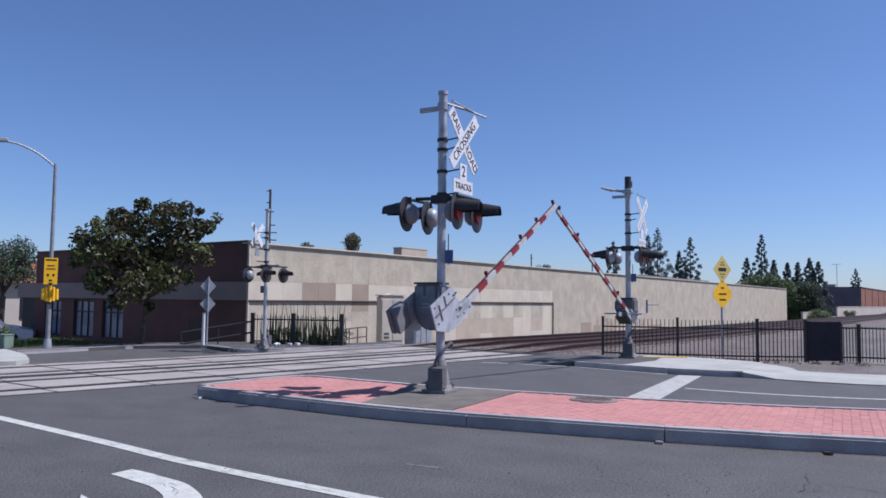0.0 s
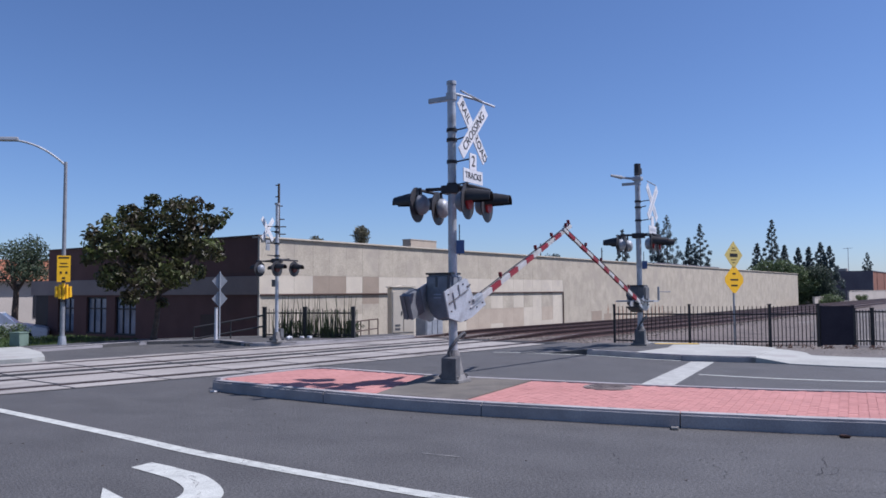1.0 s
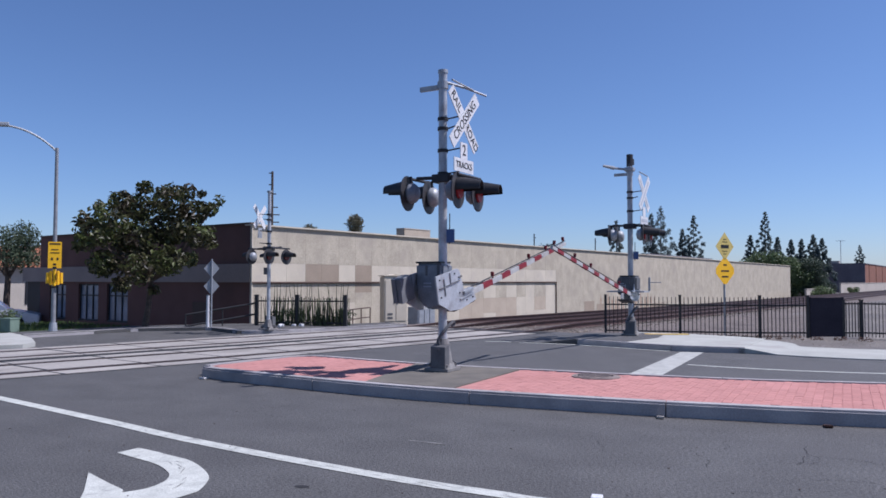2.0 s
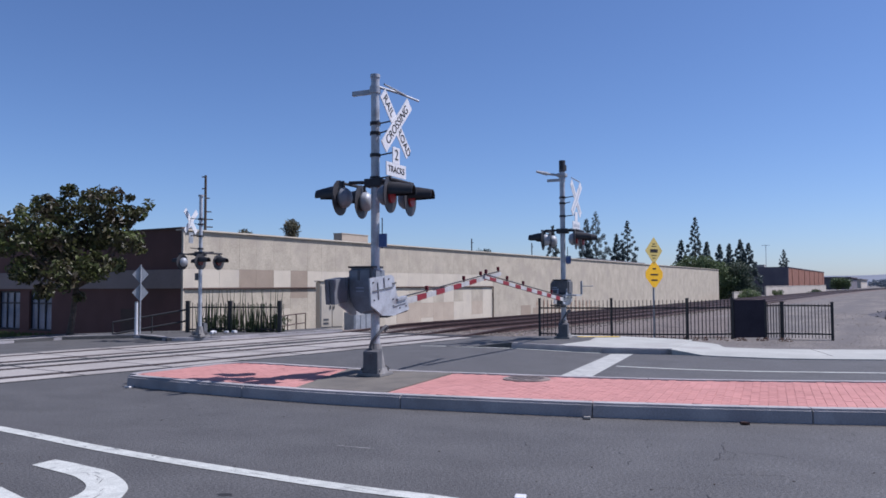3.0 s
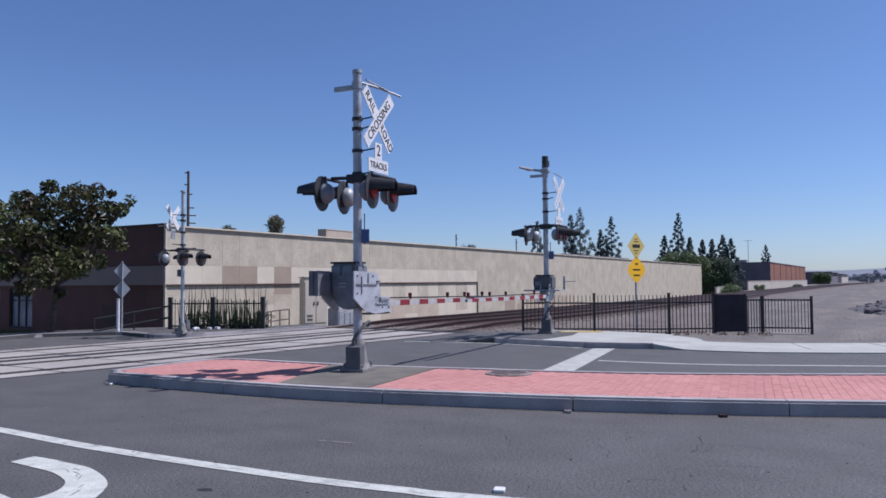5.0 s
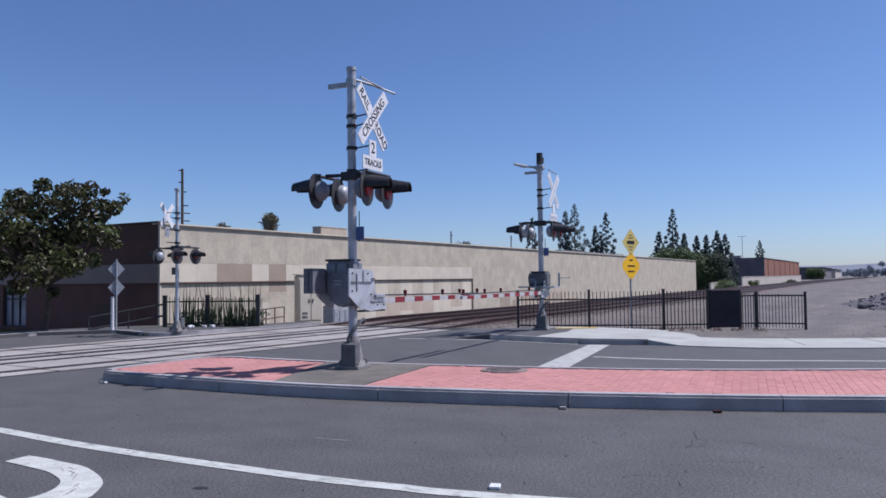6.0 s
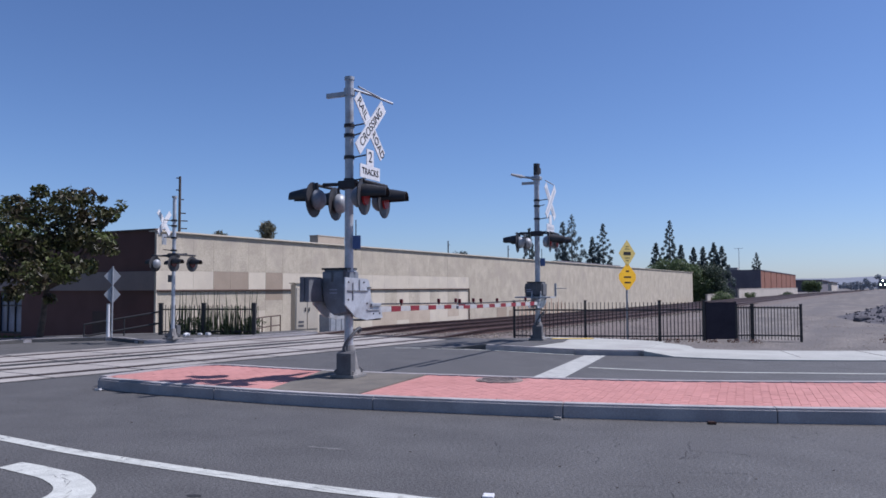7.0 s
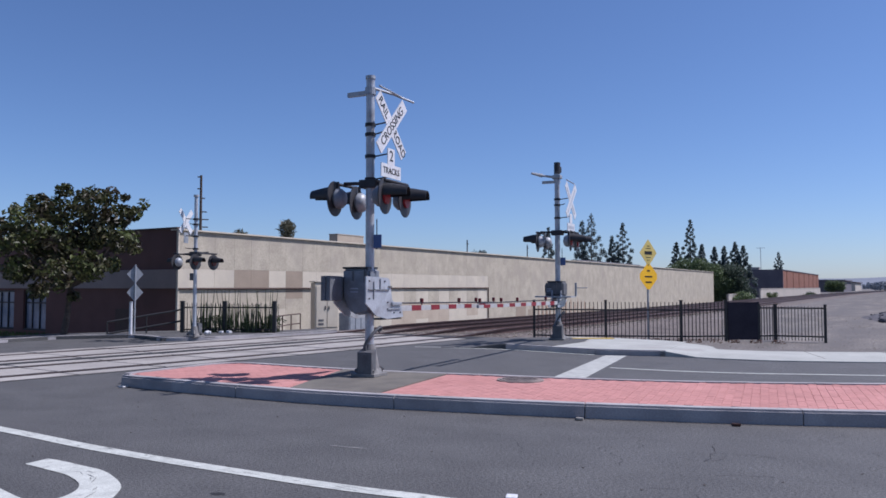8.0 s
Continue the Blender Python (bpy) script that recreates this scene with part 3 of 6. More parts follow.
    box(bm, x0 + 0.2, 36.72, 0.0, 0.2, 1.2, 2.86)
    part("entrance_recess", bm, M_FRAME, house)
    bm = nb()
    box(bm, (x0 + x1) / 2, (y0 + 0.34 + yl) / 2, 3.0, x1 - x0 - 0.7, yl - y0 - 0.4, 0.2)
    part("roof", bm, M_ROOF, house)
    bm = nb()
    box(bm, x0 + 0.17, (y0 + yl) / 2, 3.53, 0.42, yl - y0, 0.06)
    part("front_coping", bm, M_TRIM, house)
    return house


warehouse = build_warehouse()


# ---- tracks and crossing ----
RAILS = (0.5, 1.935, 3.4, 4.835)


def along(x, off):
    """A plan point at off metres beyond the near edge of the tracks."""
    return (x, rail_y(x) + off)


def rail_z(x):
    return 0.012 + 0.15 * step(18.8, 23.0, x)


def build_tracks():
    deck = thing("crossing_deck", "pale concrete level crossing panels with open flangeways", "level crossing", kind="structure")
    strips = ((-0.12, 0.34), (0.68, 1.76), (2.1, 2.5), (2.98, 3.24), (3.58, 4.66), (5.0, 5.38))
    bm = nb()
    xs = [-8 + 0.8 * i for i in range(36)]
    ribbon(bm, [along(x, 5.45) for x in xs], [along(x, -0.2) for x in xs], 0.004)
    part("flangeway_bed", bm, M_ASPHALT_DARK, deck, "dark worn bed between the panels")
    for k, (o0, o1) in enumerate(strips):
        x = -8.0 + 0.11 * k
        while x < 19.0:
            a, b = x + 0.02, x + 1.56
            bm = nb()
            prism(bm, [along(a, o0), along(b, o0), along(b, o1), along(a, o1)], -0.05, 0.009 + 0.002 * ((k * 7 + int(x * 3)) % 3))
            part("concrete_panel", bm, M_PANEL, deck)
            x += 1.6
    bed = [-8 + i * 0.8 for i in range(36)] + [21 + i * 1.5 for i in range(40)] + [82 + i * 12 for i in range(52)]
    bm = nb()
    prof = ((-1.5, -0.16), (-0.7, -0.02), (2.4, 0.0), (2.7, -0.05), (3.0, 0.0), (5.8, 0.0), (6.9, -0.22))
    rows = [[bm.verts.new((x, rail_y(x) + o, z)) for o, z in prof] for x in bed if x > 19.9]
    for i in range(len(rows) - 1):
        for j in range(len(prof) - 1):
            bm.faces.new((rows[i][j], rows[i + 1][j], rows[i + 1][j + 1], rows[i][j + 1]))
    tagged(part("ballast_bed", bm, M_BALLAST), "brown stone ballast under the railway tracks", "ballast", kind="structure")
    for t in (0, 1):
        track = thing("railway_track", "rust brown steel railway track on timber sleepers", "railway track", group="railway tracks", kind="structure")
        for o in RAILS[2 * t:2 * t + 2]:
            bm = nb()
            sect = ((-0.035, 0.0), (-0.035, -0.04), (-0.01, -0.055), (-0.01, -0.13), (-0.07, -0.16), (0.07, -0.16), (0.01, -0.13), (0.01, -0.055), (0.035, -0.04), (0.035, 0.0))
            rr = [[bm.verts.new((x, rail_y(x) + o + dy, rail_z(x) + dz)) for dy, dz in sect] for x in bed]
            for i in range(len(rr) - 1):
                for j in range(len(sect)):
                    bm.faces.new((rr[i][j], rr[i + 1][j], rr[i + 1][(j + 1) % 10], rr[i][(j + 1) % 10]))
            part("rail", bm, M_STEEL, track)
        bm = nb()
        box(bm, 0, 0, 0, 0.23, 2.5, 0.14, None, 0.01)
        me = mesh_of(bm, M_TIE)
        x = 20.5
        while x < 75:
            s = new("sleeper", me)
            s.parent = track
            s.matrix_basis = pose(x, rail_y(x) + (RAILS[2 * t] + RAILS[2 * t + 1]) / 2, -0.072 + 0.004 * math.sin(x * 7), 0, 0, -4)
            x += 0.6
    rng = np.random.default_rng(3)
    n = 5200
    x = 20.6 + 34 * rng.random(n) ** 1.5
    off = rng.uniform(-1.6, 6.6, n)
    verts, faces = [], []
    for i in range(n):
        s = rng.uniform(0.02, 0.05)
        c = np.array([x[i], rail_y(x[i]) + off[i], -0.01 if -0.7 < off[i] < 5.7 else -0.14])
        p = c + rng.normal(size=(6, 3)) * 0.15 * s + s * np.array([(1, 0, 0), (-1, 0, 0), (0, 1, 0), (0, -1, 0), (0, 0, 0.8), (0, 0, -0.8)])
        k = len(verts)
        verts += p.tolist()
        faces += [(k + a, k + b, k + c2) for a, b, c2 in ((0, 2, 4), (2, 1, 4), (1, 3, 4), (3, 0, 4), (2, 0, 5), (1, 2, 5), (3, 1, 5), (0, 3, 5))]
    me = bpy.data.meshes.new("mesh")
    me.from_pydata(verts, [], faces)
    me.materials.append(M_STONE)
    tagged(new("ballast_stones", me), "loose brown and grey ballast stones along the track", "gravel", kind="stuff")


build_tracks()


# ---- road markings ----
def build_markings():
    line = smoothed([(4.95, 19), (4.72, 14.0), (4.61, 10.12), (4.53, 7.7), (4.47, 6.6), (4.46, 5.8), (4.47, 5.1), (4.49, 4.49), (4.51, 3.92), (4.55, 3.4), (4.61, 2.95), (4.66, 2.55), (4.98, 1.3), (5.9, -1.0), (9.2, -6.5), (14.5, -15)])
    keep = [p for p in line if p[1] < 11.9]
    bm = nb()
    ribbon(bm, offset_line(keep, 0.075), offset_line(keep, -0.075), 0.005)
    lane = tagged(part("lane_line", bm, M_ROADPAINT), "long curved solid white lane line, slightly worn", "road marking", kind="structure")
    far = smoothed([(13.72, 4.58), (13.74, 3.8), (13.84, 3.02), (14.05, 2.2), (14.45, 1.2), (15.0, -0.15), (15.5, -1.3), (17.5, -5), (20.5, -10), (25.0, -17)])
    bm = nb()
    ribbon(bm, offset_line(far, 0.05), offset_line(far, -0.05), 0.005)
    tagged(part("lane_line", bm, M_ROADPAINT), "thin white lane line beyond the island", "road marking", kind="structure")
    edge = [p for p in offset_line(FARKERB, -0.07) if 5.7 < p[1] < 9.25]
    edge = [(16.0, 10.35), (16.2, 9.9)] + edge
    bm = nb()
    ribbon(bm, offset_line(edge, 0.05), offset_line(edge, -0.05), 0.005)
    tagged(part("edge_line", bm, M_ROADPAINT), "white edge line along the far gutter", "road marking", kind="structure")
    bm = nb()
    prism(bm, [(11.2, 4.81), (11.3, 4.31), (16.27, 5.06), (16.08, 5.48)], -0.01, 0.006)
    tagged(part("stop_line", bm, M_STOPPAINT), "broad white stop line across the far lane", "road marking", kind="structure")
    l = smoothed([(3.98, 6.34), (3.985, 6.08), (3.97, 5.85), (3.95, 5.55), (3.83, 5.21), (3.71, 4.99), (3.6, 4.87), (3.48, 4.77), (3.36, 4.71), (3.0, 4.7), (2.7, 4.78)], 6)
    r = smoothed([(3.76, 6.32), (3.74, 6.0), (3.72, 5.72), (3.68, 5.55), (3.61, 5.36), (3.53, 5.24), (3.43, 5.15), (3.31, 5.1), (3.2, 5.09), (3.06, 5.14), (2.9, 5.24)], 6)
    bm = nb()
    ribbon(bm, l, r, 0.005)
    arrow = tagged(part("turn_arrow", bm, M_ROADPAINT), "white painted turn arrow on asphalt, cracked", "road marking", kind="structure")
    bm = nb()
    prism(bm, [(3.24, 5.86), (3.2, 5.65), (3.16, 5.44), (3.12, 5.19), (2.95, 4.95), (2.7, 5.05), (2.95, 5.4)], -0.01, 0.0062)
    part("arrow_head", bm, M_ROADPAINT, arrow)
    rng = random.Random(17)
    mids = [p for p in keep if 1.5 < p[1] < 9.5]
    arc = [((a[0] + b[0]) / 2, (a[1] + b[1]) / 2) for a, b in zip(l, r)]
    for owner, path, n, spread in ((lane, mids, 46, 0.05), (arrow, arc[8:50], 9, 0.05)):
        bm = nb()
        for k in range(n):
            i = rng.randrange(1, len(path) - 1)
            d = (Vector(path[i + 1]) - Vector(path[i - 1])).normalized()
            c = Vector(path[i]) + Vector((-d.y, d.x)) * rng.uniform(-spread, spread) + d * rng.uniform(-0.1, 0.1)
            turn, half, w = rng.gauss(0, 0.12), rng.uniform(0.02, 0.13), rng.uniform(0.0015, 0.005)
            e = Vector((d.x * math.cos(turn) - d.y * math.sin(turn), d.x * math.sin(turn) + d.y * math.cos(turn)))
            f = Vector((-e.y, e.x))
            bm.faces.new([bm.verts.new((*(c + p), 0.0078)) for p in (-e * half, -f * w + e * half * 0.2, e * half, f * w - e * half * 0.3)])
        bmesh.ops.recalc_face_normals(bm, faces=bm.faces)
        part("paint_cracks", bm, M_FADED, owner, "thin dark cracks worn through the paint")
    gut = [p for p in FRONT if p[1] > -4]
    bm = nb()
    out = [(p[0] - 0.05 - 0.05 * abs(noise.noise(Vector((p[0] * 3, p[1] * 3, 0)))) - 0.0, p[1]) for p in gut]
    ribbon(bm, gut, out, 0.002)
    tagged(part("gutter_dirt", bm, M_GUTTER), "thin brown dirt line along the island kerb", "dirt", kind="structure")
    rng = random.Random(8)
    bm = nb()
    for x, y, a, n in ((7.4, 2.15, 190, 14), (6.8, 2.3, 170, 12), (5.6, 1.62, -5, 11), (6.4, 1.3, 262, 9), (8.7, 0.5, 195, 14), (3.2, 8.4, 30, 16), (6.7, 7.8, 85, 12), (13.6, 7.2, 10, 16), (12.2, 8.9, -20, 14), (3.7, 3.4, 80, 12), (5.9, 6.4, 120, 12), (7.9, 0.2, 250, 22), (7.2, 0.9, 20, 16), (7.6, 1.5, 175, 18), (6.2, 2.6, 80, 14), (6.9, 3.4, 15, 12), (5.4, 7.4, 95, 14)):
        px, py = x, y
        for k in range(n):
            a += rng.uniform(-45, 45)
            qx, qy = px + 0.06 * math.cos(radians(a)), py + 0.06 * math.sin(radians(a))
            w = rng.uniform(0.001, 0.0035)
            if rng.random() < 0.75:
                d = Vector((qx - px, qy - py)).normalized()
                vs = [bm.verts.new((u + s * d.y * w, v - s * d.x * w, 0.003)) for u, v, s in ((px, py, 1), (qx, qy, 1), (qx, qy, -1), (px, py, -1))]
                bm.faces.new(vs)
            px, py = qx, qy
    bmesh.ops.recalc_face_normals(bm, faces=bm.faces)
    tagged(part("asphalt_cracks", bm, M_ASPHALT_DARK), "hairline broken cracks in the asphalt", "crack", kind="stuff")
    bm = nb()
    ribbon(bm, [(5.65, 4.59), (5.71, 4.2)], [(5.68, 4.59), (5.74, 4.2)], 0.004)
    tagged(part("paint_scrap", bm, M_FADED), "short faded white paint scrap on asphalt", "road marking", kind="structure")
    bm = nb()
    bmesh.ops.create_circle(bm, cap_ends=True, segments=18, radius=0.05)
    for v in bm.verts:
        k = 1 + 0.35 * noise.noise(v.co * 40)
        v.co = Vector((v.co.x * 0.75 * k, v.co.y * 1.15 * k, 0.003))
    tagged(part("tar_spot", bm, M_ASPHALT_DARK, None, "", pose(3.94, 4.22, 0, 0, 0, 20)), "small black tar spot on the asphalt", "stain", kind="structure")
    rng = random.Random(5)
    bm = nb()
    for i in range(46):
        x, y = rng.uniform(3.0, 7.4), rng.uniform(-1, 10)
        vs = box(bm, 0, 0, 0, 0.008 + 0.014 * rng.random(), 0.005 + 0.006 * rng.random(), 0.004, pose(x, y, 0.006, 0, 0, rng.uniform(0, 180)))
    tagged(part("road_litter", bm, M_TIE), "dark crumbs and leaf litter on the asphalt", "litter", kind="stuff")
    for x, y, z, m, lab in ((4.91, 2.34, 0.0, M_WHITE, "white raised reflective road marker"), (8.2, 3.08, 0.0, M_PALEWALL, "pale cream scrap of litter beside the kerb"), (8.72, 1.5, 0.0, M_DRY, "brown leaf scrap lying in the gutter"), (7.35, 9.9, 0.0, M_WHITE, "crumpled white paper at the island tip")):
        t = thing("road_marker" if m is M_WHITE and x < 6 else "litter", lab, "litter" if x > 6 else "road marker", pose(x, y, z, 0, 0, 20))
        bm = nb()
        vs = box(bm, 0, 0, 0.012, 0.1 if x < 6 else 0.13, 0.08, 0.024, None, 0.008)
        if x > 6:
            for v in bm.verts:
                v.co += Vector((0, 0, 0.02 * math.sin(v.co.x * 60)))
        part("body", bm, m, t)


build_markings()


# ---- crossing signals ----
def text_mesh(body, size, depth=0.002):
    cu = bpy.data.curves.new("text", "FONT")
    cu.body, cu.size, cu.extrude = body, size, depth
    cu.align_x, cu.align_y = "CENTER", "CENTER"
    ob = bpy.data.objects.new("text", cu)
    scene.collection.objects.link(ob)
    me = bpy.data.meshes.new_from_object(ob.evaluated_get(bpy.context.evaluated_depsgraph_get()))
    bpy.data.objects.remove(ob)
    bpy.data.curves.remove(cu)
    me.materials.clear()
    me.materials.append(M_INK)
    return me


TEXTS = {}


def lettering(body, size, parent, m):
    if (body, size) not in TEXTS:
        TEXTS[body, size] = text_mesh(body, size)
    ob = new("lettering", TEXTS[body, size])
    ob.parent = parent
    ob.matrix_basis = m
    return ob


def signal_lamp(root, x, y, z, face, lit, back=M_BOXGREY, k=1.0, yaw=0.0):
    """A flasher unit; face -1 looks along -y, +1 along +y."""
    turn = pose(x, y, z, 0, 0, (0 if face < 0 else 180) + yaw) @ Matrix.Scale(k, 4)
    bm = nb()
    seg = 20
    prof = ((0.125, 0.02), (0.155, 0.06), (0.148, 0.12), (0.105, 0.17), (0.035, 0.19))
    rings = [[bm.verts.new((r * math.cos(k * math.tau / seg), d, r * math.sin(k * math.tau / seg))) for k in range(seg)] for r, d in prof]
    for a, b in zip(rings, rings[1:]):
        for k in range(seg):
            bm.faces.new((a[k], b[k], b[(k + 1) % seg], a[(k + 1) % seg]))
    bm.faces.new(rings[-1][::-1])
    bmesh.ops.recalc_face_normals(bm, faces=bm.faces)
    lamp = part("signal_lamp", bm, back, root, "grey domed lamp housing", turn, True)
    bm = nb()
    disc(bm, pose(0, 0, 0, 90), 0.265, 0.014, 32)
    for v in bm.verts:
        v.co.y += 0.10 * (v.co.x ** 2 + v.co.z ** 2)
    part("background", bm, M_PLATE, lamp, "round black background plate")
    bm = nb()
    disc(bm, pose(0, -0.02, 0, 90), 0.12, 0.03, 28)
    part("lens", bm, M_LENS if lit else M_LENS_OFF, lamp, "red lens")
    bm = nb()
    n, a0, a1 = 20, -20, 200
    ro = [[bm.verts.new((rr * math.cos(radians(a0 + (a1 - a0) * k / n)), d, zz + rr * math.sin(radians(a0 + (a1 - a0) * k / n)))) for k in range(n + 1)] for rr, d, zz in ((0.15, -0.005, 0.045), (0.135, -0.14, 0.042), (0.10, -0.36, 0.034), (0.09, -0.36, 0.034), (0.125, -0.14, 0.042), (0.14, -0.005, 0.045))]
    for a, b in zip(ro, ro[1:]):
        for k in range(n):
            bm.faces.new((a[k], a[k + 1], b[k + 1], b[k]))
    bmesh.ops.recalc_face_normals(bm, faces=bm.faces)
    part("hood", bm, M_BLACK, lamp, "long black visor", None, True)
    bm = nb()
    rod(bm, (0, 0.06, 0.11), (0, 0.06, 0.255), 0.022, seg=8)
    part("hanger", bm, M_DARKIRON, lamp)


def gate_arm(root, side, length, d, start, tail):
    """The boom with its side plates and counterweights; it turns about its pivot. side: +1 reaches along +x."""
    s = side

    def board(x0, x1, up=0.0):
        bm = nb()
        k0, k1 = 0.046 - 0.003 * x0, 0.046 - 0.003 * x1
        vs = box(bm, 0, 0, 0, 1, 0.05 + up, 1)
        for v in vs:
            t = v.co.x + 0.5
            hh = k0 + (k1 - k0) * t + up / 2
            v.co = Vector((s * (x0 + (x1 - x0) * t), v.co.y, math.copysign(hh, v.co.z)))
        bmesh.ops.recalc_face_normals(bm, faces=bm.faces)
        return bm

    arm = part("gate_arm", board(start, length), M_BOOM, root, "white boom with red reflective stripes")
    x = start + (0.52 if s > 0 else 0.3)
    while x + 0.36 < length + 0.05:
        part("stripe", board(x, min(x + 0.34, length - 0.02), 0.006), M_REDTAPE, arm, "red stripe")
        x += 0.72
    bm = nb()
    rod(bm, (s * start, 0, 0.085), (s * length, 0, 0.06), 0.012, seg=6)
    part("conduit", bm, M_DARKIRON, arm)
    for x in (start + 0.93, start + (length - start) * 0.57, start + (length - start) * 0.76, length - 0.1):
        bm = nb()
        rod(bm, (s * x, 0, 0.05), (s * x, 0, 0.10), 0.015, seg=8)
        box(bm, s * x, 0, 0.12, 0.04, 0.055, 0.075, None, 0.01)
        part("arm_lamp", bm, M_LAMPRED, arm, "small red boom lamp")
    plate = [(-0.345, 0.49), (0.30, 0.475), (0.37, 0.44), (0.45, 0.13), (0.76, 0.03), (0.81, -0.13), (0.3, -0.155), (-0.04, -0.1), (-0.345, 0.09)]
    if tail < 0.5:
        plate = [(0.7 * a, 0.7 * b - 0.02) for a, b in plate]
    k = plate[4][0] / 0.76
    for yy in (-0.03, 0.51 if tail > 0.5 else 0.2):
        bm = nb()
        vs = prism(bm, [(s * a, b) for a, b in plate], -0.011, 0.011)
        for v in vs:
            v.co = Vector((v.co.x, yy + v.co.z, v.co.y))
        bmesh.ops.recalc_face_normals(bm, faces=bm.faces)
        part("side_plate", bm, M_SILVER, arm, "silver painted boom support plate")
    for a, b, c, e, m in ((0.02, 0.29, 0.62, 0.014, M_BOXDARK), (-0.13, 0.28, 0.018, 0.26, M_GALV), (0.06, 0.38, 0.018, 0.16, M_GALV), (0.36, 0.34, 0.10, 0.022, M_BOXDARK), (0.5, 0.0, 0.42, 0.02, M_GALV)):
        bm = nb()
        box(bm, s * a * k, -0.05, b * k, c * k, 0.018, e)
        part("brace", bm, m, arm)
    for a, b in ((-0.26, 0.16), (-0.26, 0.42), (0.2, 0.42), (0.3, 0.1), (0.5, -0.06), (0.7, -0.06)):
        bm = nb()
        disc(bm, pose(s * a * k, -0.046, b * k, 90), 0.012, 0.02, 8)
        part("bolt", bm, M_DARKIRON, arm)
    bm = nb()
    box(bm, s * 0.56 * k, -0.03, 0.075, 0.3 * k, 0.09, 0.05, None, 0.01)
    part("boom_clamp", bm, M_GALV, arm)
    bm = nb()
    box(bm, s * 0.5 * k, d * 1.2, -0.155, 0.66 * k, 2.4 * d, 0.022)
    part("foot_plate", bm, M_DARKIRON, arm)
    y = tail
    bm = nb()
    bar(bm, (s * 0.0, d + 0.42 if tail > 0.5 else d + 0.1, 0.12), (s * -0.36, y, 0.33), 0.03, 0.13)
    part("tail_arm", bm, M_DARKIRON, arm)
    bm = nb()
    for k in range(4):
        box(bm, s * -0.36, y - 0.07 + 0.045 * k, 0.31, 0.34 - 0.03 * (k % 2), 0.04, 0.37, None, 0.008)
    part("counterweight", bm, M_CW, arm, "stacked dark iron counterweight plates")
    return arm


